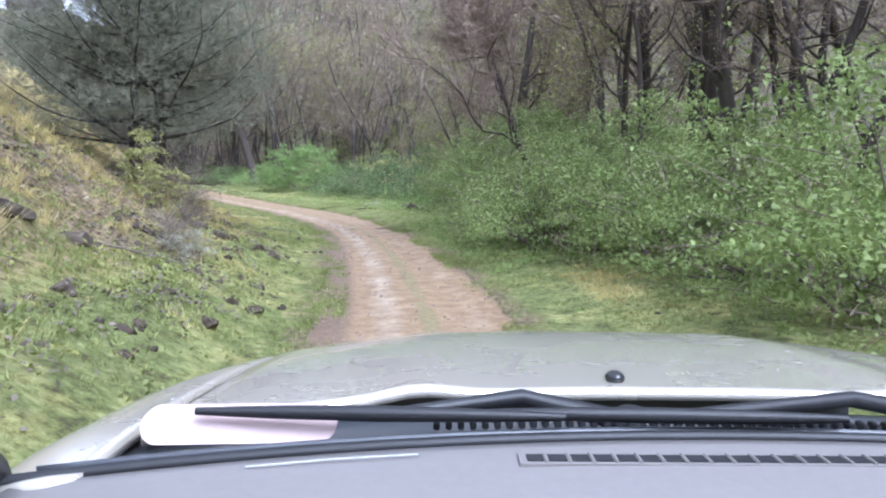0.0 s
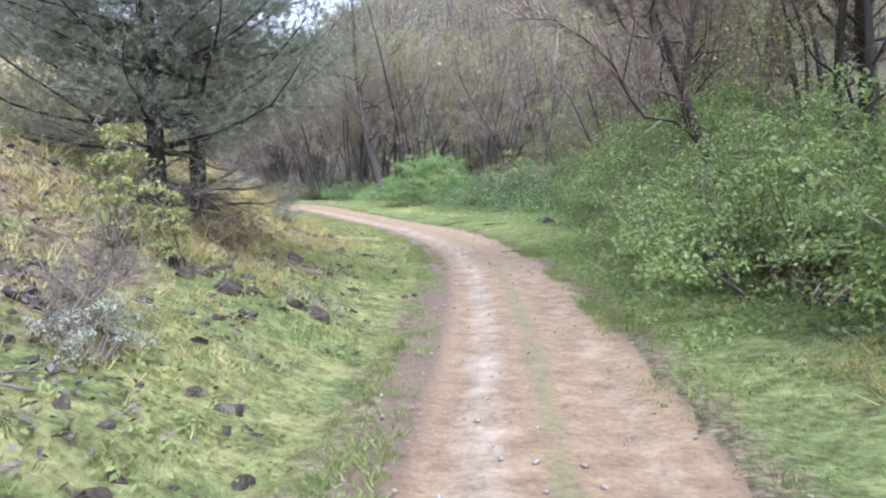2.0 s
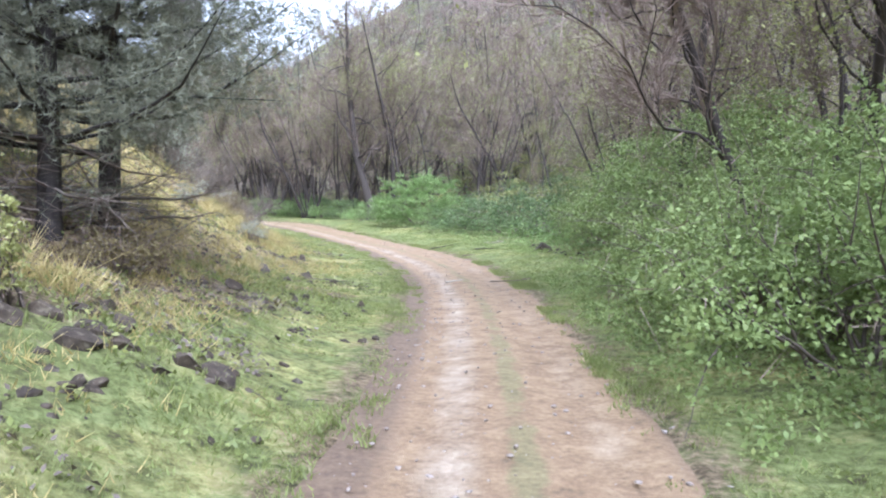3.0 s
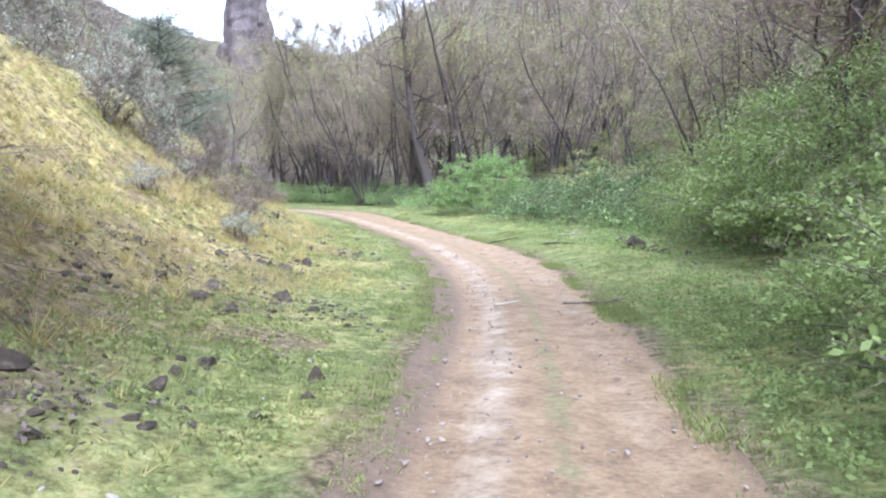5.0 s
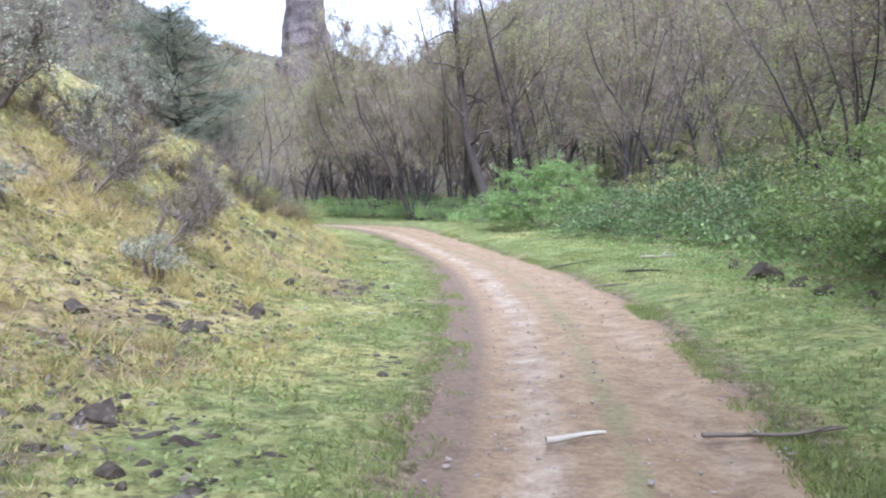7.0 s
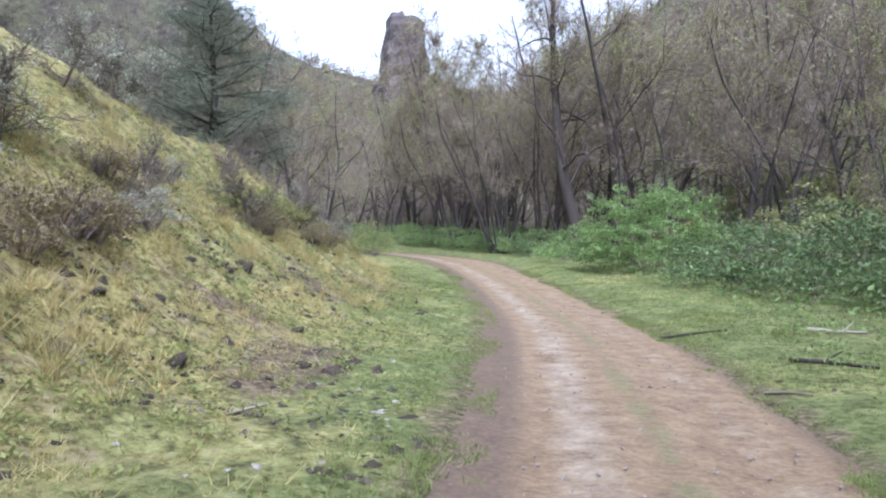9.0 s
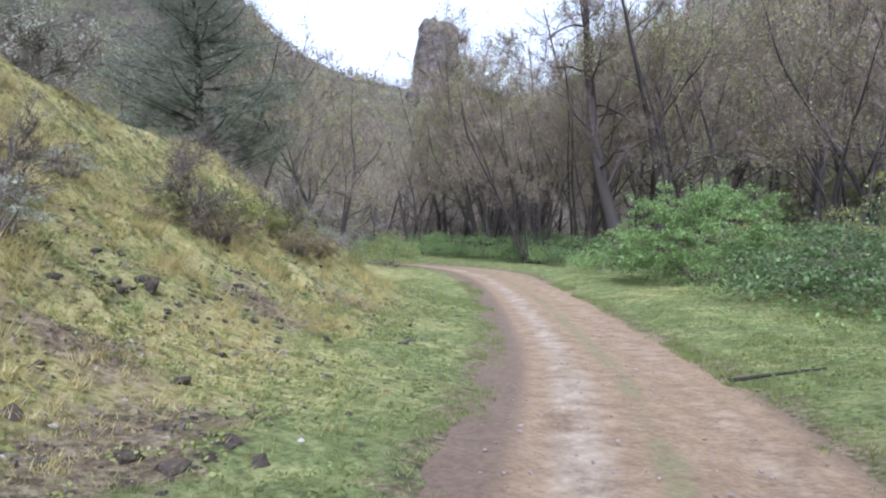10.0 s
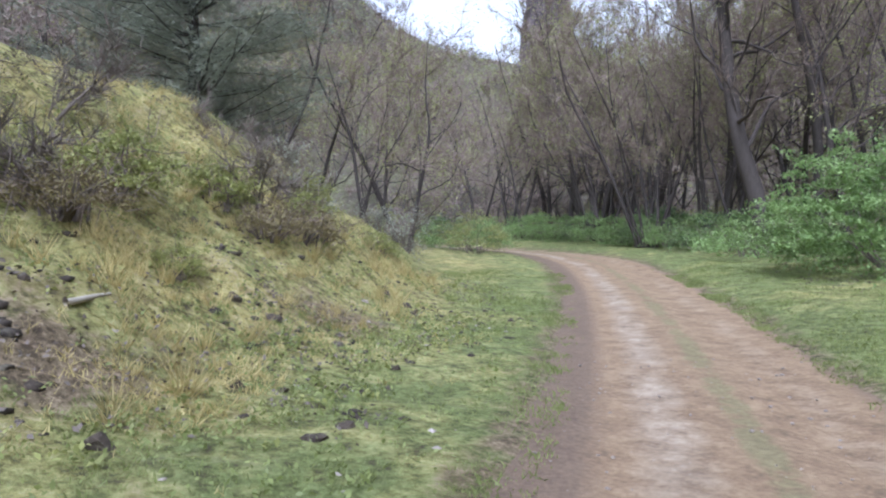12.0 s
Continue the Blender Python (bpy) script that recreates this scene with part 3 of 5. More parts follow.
# trees: a few built forms, each placed several times
TREES = [bare_tree_kind(31, "tall bare grey-brown tree with sparse young leaves", tall=15, radius=0.20, limbs=12, leaves=2400, low=0.2),
         bare_tree_kind(32, "slender bare tree leaning over the undergrowth", tall=13, radius=0.13, limbs=9, lean=(0.22, 0.05), leaves=1900),
         bare_tree_kind(33, "forked bare tree with thin upright limbs", tall=14, radius=0.17, limbs=10, fork=1.0, leaves=2200),
         bare_tree_kind(34, "bare tree with a wide tangle of brown twigs", tall=11, radius=0.15, limbs=13, spread=0.75, leaves=2900, low=0.16),
         bare_tree_kind(35, "young tree just coming into yellow-green leaf", tall=9, radius=0.10, limbs=10, leaves=3400, low=0.15)]
BIG = bare_tree_kind(41, "thick old bare tree trunk with heavy limbs", tall=19, radius=0.40, limbs=18, low=0.28, spread=0.42, leaves=700, twigs=3400)


def stem_clump_kind(seed, label, stems=6, thick=(0.08, 0.14), tall=(9, 13), tilt=(0.08, 0.34)):
    """Several trunks that fan out of one root."""
    r = np.random.default_rng(seed)
    woods, tws, lfs = [], [], []
    for k in range(stems):
        a = 2 * math.pi * k / stems + r.uniform(-0.4, 0.4)
        t = r.uniform(*tilt)
        w, tw, lf = bare_tree_meshes(seed * 10 + k, r.uniform(*tall), r.uniform(*thick), lean=(t * math.cos(a), t * math.sin(a)), limbs=7, spread=0.35, leaves=220, twigs=480, low=0.35)
        off = np.array([0.3 * math.cos(a), 0.3 * math.sin(a), 0])
        woods.append((w[0] + off, w[1])), tws.append((tw[0] + off, tw[1])), lfs.append((lf[0] + off, lf[1]))
    parts = [("trunk", mesh_of("trunk", *w, [M_BARK]), "") for w in woods]
    parts += [("branchwork", mesh_of("branchwork", *joined(tws), [M_TWIG]), "fine bare brown twigs"), ("crown", mesh_of("crown", *joined(lfs), [M_YOUNG]), "sparse young leaves")]
    return Kind("tree_clump", label, "tree", "streamside trees", parts)


CLUMP = stem_clump_kind(45, "clump of thin leaning bare trunks at the bend")
SLIM = [bare_tree_kind(46, "slim straight bare trunk among the woods", tall=13, radius=0.12, limbs=9, spread=0.3, leaves=420, twigs=1300, low=0.45),
        bare_tree_kind(47, "slim bare trunk leaning among the woods", tall=12, radius=0.10, limbs=8, spread=0.3, lean=(0.16, 0.08), leaves=420, twigs=1300, low=0.45)]
LEANER = bare_tree_kind(49, "dark leaning bare tree whose branches hang over the track", tall=9.5, radius=0.13, lean=(-0.38, -0.05), limbs=15, spread=0.62, leaves=160, twigs=5200, low=0.26, side=(3.2, 0.6), rise=(0.05, 0.75))
FAN = stem_clump_kind(57, "old dark tree with heavy trunks that fan out of one root", 5, (0.15, 0.22), (11, 14), (0.10, 0.32))

wood_rng = np.random.default_rng(48)
for k in range(8):
    t = wood_rng.uniform(0, 1)
    i = int(np.interp(t, [0, 1], [np.argmin(abs(ROAD_P[:, 1] - 46)), np.argmin(abs(ROAD_P[:, 0] + 44))]))
    off = ROAD_P[i, 2] + wood_rng.uniform(6.5, 20)
    x, y = ROAD_P[i, 0] + ROAD_T[i, 1] * off, ROAD_P[i, 1] - ROAD_T[i, 0] * off
    if math.hypot(x + 9.3, y - 61.8) > 5.5:
        SLIM[k % 2].place(float(x), float(y), float(wood_rng.uniform(0, 360)), float(wood_rng.uniform(0.75, 1.15)))
tall_rng = np.random.default_rng(58)
for k in range(22):
    t = (k + tall_rng.uniform(0, 1)) / 22
    i = int(np.interp(t, [0, 1], [np.argmin(abs(ROAD_P[:, 1] - 62)), np.argmin(abs(ROAD_P[:, 0] + 50))]))
    off = ROAD_P[i, 2] + tall_rng.uniform(6, 21)
    x, y = ROAD_P[i, 0] + ROAD_T[i, 1] * off, ROAD_P[i, 1] - ROAD_T[i, 0] * off
    if math.hypot(x + 10, y - 61.4) > 5.5:
        TREES[(0, 3, 2, 3, 1)[k % 5]].place(float(x), float(y), float(tall_rng.uniform(0, 360)), float(tall_rng.uniform(1.1, 1.45)))
LEANER.place(4.8, 21.8, 0, 1.0)
FAN.place(8.75, 20.2, 30, 1.0)
FAN.place(9.9, 16.6, 100, 0.85)
for x, y, turn, size in [(-23.6, 74.2, 0, 1.0), (-20.2, 74.4, 130, 0.9), (-31.4, 83.2, 200, 1.05), (-5.5, 67.5, 240, 0.95), (4.0, 53.5, 10, 0.9)]:
    CLUMP.place(x, y, turn, size)
BIG.place(8.55, 18.0, 40, 0.62)
TREES[0].place(10.6, 19.5, 10, 1.1)
TREES[2].place(11.5, 13.5, 80, 1.1)
BIG.place(5.0, 36.5, 120, 0.75)
for x, y, turn, size in [(9.5, 28.5, 60, 0.85), (10.5, 36.5, 200, 0.9), (8.8, 46.5, 320, 0.85), (6.0, 56.0, 150, 0.8)]:
    BIG.place(x, y, turn, size)
BENT = bare_tree_kind(42, "thick old bare tree that leans at the bend", tall=19, radius=0.42, lean=(-0.05, 0.0), limbs=20, low=0.22, spread=0.42, leaves=900, twigs=3600)
BENT.place(-16, 69.0, 0, 1.0)
TREES[0].place(-14.6, 71.0, 220, 1.2)
for x, y, k, turn, size in [(-38, 90, 0, 0, 1.3), (-42, 94, 3, 50, 1.45), (-34.5, 92, 3, 120, 1.4), (-46, 99, 0, 200, 1.3), (-40, 101, 2, 80, 1.35), (-30, 88, 3, 300, 1.3)]:
    TREES[k].place(x, y, turn, size)
for x, y, k, turn, size in [(-22.6, 75.2, 1, 160, 0.85), (-24.6, 75.6, 2, 60, 0.9), (-28.5, 80.5, 1, 30, 0.9), (-30.2, 82.0, 2, 0, 0.95),
                            (-32.6, 85.6, 0, 10, 1.05), (-26.5, 84, 3, 40, 1.0), (-20, 78, 0, 90, 0.9), (-18.5, 72.5, 1, 250, 0.8), (-11, 72, 3, 70, 1.1), (-7, 70, 0, 30, 1.0),
                            (-3.5, 68, 2, 20, 1.0), (0, 66, 1, 200, 1.1), (3, 62, 3, 10, 1.1), (5, 58, 0, 50, 1.0), (8, 52, 2, 130, 1.1), (6.5, 47, 3, 200, 1.2), (9.5, 43, 0, 20, 1.1),
                            (8, 38, 1, 330, 1.1), (10.5, 33, 3, 60, 1.15), (8.5, 29, 2, 100, 1.0), (11, 25, 0, 70, 1.1), (8, 23.5, 3, 0, 1.0), (13, 19, 2, 45, 1.1), (13.5, 9, 0, 10, 1.1),
                            (10, 7, 3, 20, 1.1), (-36, 90, 2, 60, 1.0), (-41, 88, 3, 120, 0.9), (-45, 92, 0, 0, 1.0), (-38, 69, 3, 30, 1.05), (-44, 72, 1, 80, 1.1), (-33, 66, 4, 0, 1.0), (-31, 63.5, 2, 70, 0.9), (-35, 58, 0, 0, 0.9), (-40, 57, 3, 200, 0.9),
                            (-30, 60.5, 3, 140, 0.8), (-37, 62, 2, 10, 1.0), (-42, 64, 4, 10, 1.0), (-50, 74, 0, 10, 0.9), (-14, 78, 2, 190, 1.1), (-8, 80, 0, 250, 1.15), (-2, 77, 3, 300, 1.2),
                            (4, 72, 4, 0, 1.2), (9, 66, 0, 150, 1.2), (13, 58, 3, 210, 1.2), (14, 48, 4, 30, 1.2), (15, 38, 0, 300, 1.2), (14, 29, 4, 200, 1.2), (-24, 90, 0, 140, 1.1),
                            (-17, 86, 4, 120, 1.2), (-31, 96, 3, 0, 1.2), (-52, 96, 2, 0, 1.1), (7.5, 33.5, 4, 40, 1.0), (7.0, 39, 4, 140, 1.05), (7.2, 44.5, 4, 250, 1.0), (6.8, 26.5, 4, 10, 0.9), (2.5, 55, 4, 70, 0.9), (-21.5, 82, 4, 10, 0.8), (-1.5, 61.5, 4, 0, 0.75)]:
    TREES[k].place(x, y, turn, size)


def slope_spots(r, count, lo, hi, near, far):
    """Places on the canyon sides: bearing from the valley's middle in degrees, distance, x, y, distance from the road and height."""
    deg, dist = r.uniform(lo, hi, count), r.uniform(near, far, count)
    x, y = MID[0] - dist * np.sin(np.radians(deg)), MID[1] + dist * np.cos(np.radians(deg))
    return deg, dist, x, y, road_coords(x, y)[0], height(x, y)


def far_woods():
    """Leafless woods on the canyon sides: trunks and twig masses too many to count."""
    r = np.random.default_rng(91)
    pieces, lv, leafy = [], [], []
    for deg, dist, x, y, d, z in zip(*slope_spots(r, 1350, -75, 75, 45, 150)):
        if abs(d) < 16 or (deg > 24 and dist > 125) or (deg > 36 and dist < 62) or (deg > 40 and r.random() < 0.35):
            continue
        h = r.uniform(6, 12)
        p, rad = grow((x, y, z - 0.4), (r.normal(0, 0.14), r.normal(0, 0.14), 1), h, 0.19, 0.03, r, 5, 0.13)
        pieces.append(tube(p, rad, 3))
        lines = [p]
        for _ in range(4):
            k = int(r.integers(1, 4))
            a = r.uniform(0, 2 * np.pi)
            lp, lr = grow(p[k], (np.cos(a), np.sin(a), r.uniform(0.3, 1.3)), h * r.uniform(0.3, 0.55), rad[k] * 0.5, 0.02, r, 5, 0.15)
            pieces.append(tube(lp, lr, 3))
            lines.append(lp)
        for q in lines:
            m = 26
            g = r.uniform(0.3, 1.0, m)
            b = np.stack([np.interp(g * 5, np.arange(6), q[:, k]) for k in range(3)], 1)
            t = r.normal(0, 1, (m, 3)) + np.array([0, 0, 0.25])
            t /= np.linalg.norm(t, axis=1)[:, None]
            tip = b + t * (h * 0.26 * (1.2 - 0.6 * g) * r.uniform(0.3, 1.1, m))[:, None]
            lv.append((b, tip))
            b2 = b + (tip - b) * r.uniform(0.3, 0.9, (m, 1))
            lv.append((b2, b2 + (tip - b) * 0.5 + r.normal(0, 0.4, (m, 3))))
            if r.random() < 0.24:
                leafy.append(tip + r.normal(0, 0.4, tip.shape))
    v, f = joined(pieces)
    tagged(new("far_woods", mesh_of("far_woods", v, f, [M_HAZEBARK])), "haze-paled trunks of distant leafless canyon woods", "woods", kind="stuff")
    b, t = np.concatenate([a for a, _ in lv]), np.concatenate([c for _, c in lv])
    v, f = slivers(b, t, 0.055 * r.uniform(0.5, 1.5, len(b)), r)
    tagged(new("far_twigs", mesh_of("far_twigs", v, f, [M_TWIG])), "hazy brown twigs of distant leafless woods", "woods", kind="stuff")
    v, f = leaf_quads(np.concatenate(leafy), 0.22, r)
    tagged(new("far_leaves", mesh_of("far_leaves", v, f, [M_YOUNG])), "thin yellow-green young leaves of distant woods", "woods", kind="stuff")
    # scrub among them, in leaf and leafless
    for name, label, mat, count, lo, hi in (("far_scrub", "pale olive scrub on the canyon slopes", M_YOUNG, 1100, -70, 75), ("far_brush", "brown leafless brush on the canyon slopes", M_TWIG, 1900, -70, 105),
                                            ("slope_brush", "dark brown brush below the canyon cliffs", M_DEAD, 4200, 36, 110),
                                            ("far_evergreens", "dark evergreen scrub on the canyon slopes", M_JUNIPER, 420, -40, 100)):
        c = []
        for deg, dist, x, y, d, z in zip(*slope_spots(r, count, lo, hi, 40, 165)):
            if -15 < d < 13:
                continue
            q = r.uniform(0.5, 1.7)
            c.append(np.array([x, y, z + q * 0.8]) + r.normal(0, q * 0.6, (46, 3)))
        v, f = leaf_quads(np.concatenate(c), 0.36, r)
        tagged(new(name, mesh_of(name, v, f, [mat])), label, "shrubs", kind="stuff")


far_woods()


def undergrowth():
    """Low leafy growth on the floor of the woods."""
    r = np.random.default_rng(95)
    x, y = r.uniform(-60, 14, 6500), r.uniform(30, 108, 6500)
    d = road_coords(x, y)[0]
    ok = (d > -40) & (d < -5.5)
    x, y = x[ok], y[ok]
    n = len(x)
    size = np.repeat(r.uniform(0.25, 0.75, n), 34)
    c = np.repeat(np.stack([x, y, height(x, y) + 0.15], 1), 34, 0) + r.normal(0, 1, (n * 34, 3)) * size[:, None] * np.array([1, 1, 0.8])
    c[:, 2] = np.maximum(c[:, 2], np.repeat(height(x, y), 34) + 0.05)
    v, f = leaf_quads(c, 0.14, r)
    tagged(new("undergrowth", mesh_of("undergrowth", v, f, [M_DOME])), "low fresh green undergrowth on the woodland floor", "undergrowth", kind="stuff")


undergrowth()


def conifer_kind(seed, name, label, material, tall, reach, whorls, dead_to, droop, needle, radius, dense, cone=1.0, bare=0.12, lift=0.05):
    """An evergreen: trunk, dead lower limbs, and drooping boughs hung with tufts of needles."""
    r = np.random.default_rng(seed)
    wood, dead, nb, nt = [], [], [], []
    p, rad = grow((0, 0, -0.5), (0.02, 0, 1), tall + 0.5, radius, 0.03, r, 14, 0.02)
    rad[0] *= 1.3
    wood.append(tube(p, rad, 8))
    for w in range(whorls):
        f = 0.06 + 0.92 * (w + r.uniform(-0.3, 0.3)) / whorls
        f = float(np.clip(f, 0.05, 0.985))
        base = np.array([np.interp(f * 14, np.arange(15), p[:, k]) for k in range(3)])
        for _ in range(r.integers(4, 7)):
            a = r.uniform(0, 2 * np.pi)
            ln = reach * (1.05 - f) ** cone * r.uniform(0.6, 1.15) + 0.25
            is_dead = f < dead_to * r.uniform(0.6, 1.2)
            if is_dead and r.random() < 0.45:
                continue
            ln *= 0.55 if is_dead else 1.0
            bp, br = grow(base, (np.cos(a), np.sin(a), 0.25 - droop), ln, 0.014 + 0.0075 * ln, 0.005, r, 7, 0.11, 0.035 if is_dead else lift)
            (dead if is_dead else wood).append(tube(bp, br, 4))
            m = int((dense if not is_dead else dense * 0.2) * ln)
            g = r.uniform(bare, 1.0, m) * 7
            i = np.minimum(g.astype(int), 6)
            c = bp[i] + (bp[i + 1] - bp[i]) * (g - i)[:, None]
            side = r.normal(0, 0.16 + 0.05 * ln, (m, 3)) * np.array([1, 1, 0.5])
            tw = c + side
            if is_dead:
                v, ff = slivers(c, c + side * 2.5, 0.014, r)
                q = np.concatenate([ff, ff[:, 2:]], 1)
                dead.append((v, q))
                if r.random() < 0.6:
                    continue
            for _ in range(8):
                d = (bp[-1] - bp[0]) / ln * 0.6 + r.normal(0, 0.7, (m, 3))
                d /= np.linalg.norm(d, axis=1)[:, None]
                nb.append(tw)
                nt.append(tw + d * (needle * r.uniform(0.6, 1.3, m))[:, None])
    nv, nf = slivers(np.concatenate(nb), np.concatenate(nt), needle * 0.075, r)
    wv, wf = joined(wood)
    parts = [("trunk", mesh_of("trunk", wv, wf, [M_PINEBARK]), "dark scaly trunk and limbs"), ("foliage", mesh_of("foliage", nv, nf, [material]), "")]
    if dead:
        dv, df = joined(dead)
        parts.insert(1, ("dead_limb", mesh_of("dead_limb", dv, df, [M_DEAD]), "dead bare lower limbs"))
    return Kind(name, label, "tree", "evergreens", parts)


PINE = conifer_kind(51, "pine_tree", "dark grey-green conifer with dead lower limbs on the bank", M_PINE, 10.5, 3.8, 27, 0.17, 0.30, 0.135, 0.16, 88, 0.7, 0.22, 0.12)
PINE.place(-5.33, 17.35, 0, 1.0)
PINE.place(-5.45, 16.3, 130, 0.95, "second dark conifer with dead lower limbs beside the first")
JUNIPER = conifer_kind(52, "juniper_tree", "dense dark green juniper standing behind the bank", M_JUNIPER, 9.0, 3.0, 28, 0.0, -0.1, 0.17, 0.16, 50, 0.6)
JUNIPER.place(-25.4, 49.2, 0, 0.92, wide=1.75)
JUNIPER.place(-29.5, 52.5, 90, 0.7, "smaller dark juniper behind the grassy bank")

# leafy thickets beside the track
THICKET = [bush_kind(61, "thicket_bush", "leafy light green thicket bush in fresh spring leaf", "bush", "thicket along the track", M_THICKET, 2.0, 3.0, 66, 150, 0.070, 0.55, 22, spreadc=0.40, skirt=0.55),
           bush_kind(62, "thicket_bush", "tall arching green thicket bush over brown stems", "bush", "thicket along the track", M_THICKET, 1.8, 3.2, 62, 150, 0.070, 0.55, 22, spreadc=0.42, skirt=0.55),
           bush_kind(63, "thicket_bush", "spreading green thicket bush with yellow-green tips", "bush", "thicket along the track", M_THICKET, 2.2, 2.8, 70, 148, 0.070, 0.55, 22, spreadc=0.40, skirt=0.55),
           bush_kind(64, "thicket_bush", "green thicket bush rising behind the others", "bush", "thicket along the track", M_THICKET, 2.0, 3.0, 60, 60, 0.12, 0.6, 14, spreadc=0.42),
           bush_kind(65, "thicket_bush", "high billowing green thicket bush with dark gaps", "bush", "thicket along the track", M_THICKET, 3.7, 5.7, 165, 80, 0.112, 0.6, 30, spreadc=0.55, skirt=0.35)]
for x, y, k, turn, size in [(6.2, 6.0, 0, 0, 1.0), (6.5, 8.6, 1, 60, 1.05), (6.4, 11.2, 2, 200, 1.05), (5.6, 13.0, 1, 120, 1.05), (4.1, 15.5, 2, 20, 0.98), (3.9, 17.8, 0, 90, 1.0),
                            (3.85, 20.1, 1, 230, 1.0), (3.5, 22.4, 2, 300, 0.9), (5.6, 16.4, 1, 10, 1.12), (4.9, 21.0, 1, 170, 1.15), (5.6, 19.0, 0, 40, 1.1), (4.6, 25.2, 0, 80, 1.0), (8.0, 12, 3, 300, 1.25), (7.4, 16, 3, 150, 1.25), (7, 20, 3, 70, 1.2), (6.5, 24.5, 3, 10, 1.15),
                            (6.6, 27.8, 1, 200, 1.2), (5.9, 30.6, 4, 40, 1.0), (5.3, 33.4, 4, 300, 1.0), (4.9, 36.6, 4, 120, 0.98), (4.2, 39.6, 4, 170, 0.87), (2.6, 42.6, 1, 20, 1.2), (3.3, 37.8, 2, 20, 1.1),
                            (2.2, 45.4, 2, 80, 1.0), (8.5, 31, 3, 30, 1.7), (8, 36, 3, 250, 1.7), (6.5, 41, 3, 330, 1.6), (5.2, 46, 3, 60, 1.4)]:
    THICKET[k].place(x, y, turn, size)
DOME = bush_kind(66, "rounded_bush", "large dome-shaped bright green bush beside the bend", "bush", "", M_DOME, 3.8, 4.8, 330, 105, 0.118, 0.8, 30, spreadc=0.42, skirt=0.36)
DOME.place(-10.0, 61.4, 0, 0.87)
FRESH = [bush_kind(67, "leafy_bush", "green leafy bush at the edge of the woods", "bush", "undergrowth at the bend", M_DOME, 2.4, 2.0, 60, 60, 0.12, 0.55, 12, spreadc=0.4),
         bush_kind(68, "leafy_bush", "low green undergrowth bush below bare trees", "bush", "undergrowth at the bend", M_SHADELEAF, 2.8, 2.0, 60, 60, 0.12, 0.55, 12, spreadc=0.42)]
for x, y, k, turn, size in [(-4.4, 60.6, 1, 200, 1.35), (-5.9, 56.2, 1, 300, 0.8), (-4.5, 54.2, 1, 20, 1.1), (-2.8, 52.2, 1, 140, 1.2), (-1.0, 50.2, 1, 240, 1.2), (0.6, 48.0, 1, 80, 1.1), (-0.8, 57.6, 1, 130, 1.5), (2.2, 54.0, 1, 30, 1.4), (-2.0, 64.0, 1, 0, 1.7), (1.6, 61.5, 1, 40, 1.8), (4.6, 57.5, 1, 90, 1.8), (4.2, 52.5, 1, 10, 1.2), (5.5, 51, 1, 200, 1.6), (-15.5, 66.5, 0, 60, 0.9), (-18.2, 70.2, 1, 0, 0.9),
                            (-20.5, 73.5, 0, 20, 1.0), (-23.5, 77.3, 1, 100, 1.1), (-27.5, 80.6, 0, 70, 1.0), (-31.5, 83.6, 1, 0, 1.1), (-36, 85.8, 0, 200, 1.1), (-18.6, 72.0, 0, 80, 0.9), (-22.2, 75.2, 0, 140, 0.9), (-25.4, 78.2, 0, 10, 1.0), (-29.6, 81.8, 0, 260, 1.0), (-33.8, 84.6, 0, 30, 1.0), (-38.6, 86.8, 0, 330, 1.1), (-41, 88, 1, 40, 1.0), (-46, 89.5, 0, 0, 1.0),
                            (-52, 91, 1, 70, 1.1), (-32.5, 70.0, 0, 120, 0.95), (-27.5, 85, 1, 10, 1.2), (-19, 80, 0, 30, 1.2), (-12, 75, 1, 60, 1.3), (-58, 92, 0, 0, 1.2)]:
    FRESH[k].place(x, y, turn, size)
UNDERSTORY = bush_kind(69, "understory_bush", "loose pale green understory bush among bare trunks", "bush", "undergrowth at the bend", M_YOUNG, 2.2, 3.4, 60, 40, 0.13, 0.4, 14, spreadc=0.5)
shade_rng = np.random.default_rng(169)
for k in range(34):
    t = (k + shade_rng.uniform(0, 1)) / 34
    i = int(np.interp(t, [0, 1], [np.argmin(abs(ROAD_P[:, 1] - 44)), np.argmin(abs(ROAD_P[:, 0] + 52))]))
    off = ROAD_P[i, 2] + shade_rng.uniform(8, 24)
    x, y = ROAD_P[i, 0] + ROAD_T[i, 1] * off, ROAD_P[i, 1] - ROAD_T[i, 0] * off
    (UNDERSTORY if k % 3 else FRESH[1]).place(float(x), float(y), float(shade_rng.uniform(0, 360)), float(shade_rng.uniform(0.8, 1.3)))
for x, y, turn, size in [(8.6, 33.0, 0, 1.6), (9.6, 40.5, 90, 1.7), (8.2, 45.0, 200, 1.5), (6.2, 50.5, 30, 1.5), (10.0, 26.5, 300, 1.5)]:
    UNDERSTORY.place(x, y, turn, size, "tall pale green leafing shrub behind the thicket")
for x, y, turn, size in [(-29.5, 67.2, 90, 0.7), (-33.0, 71.0, 200, 0.8), (-36.5, 67.5, 30, 0.9)]:
    UNDERSTORY.place(x, y, turn, size, "small green leafing bush beside the bend")

# shrubs on the bank
YELLOW = bush_kind(71, "bank_shrub", "yellow-green leafy shrub on the grassy bank", "bush", "shrubs on the bank", M_YELLOW, 0.75, 1.1, 40, 90, 0.065, 0.4, 16, spreadc=0.2)
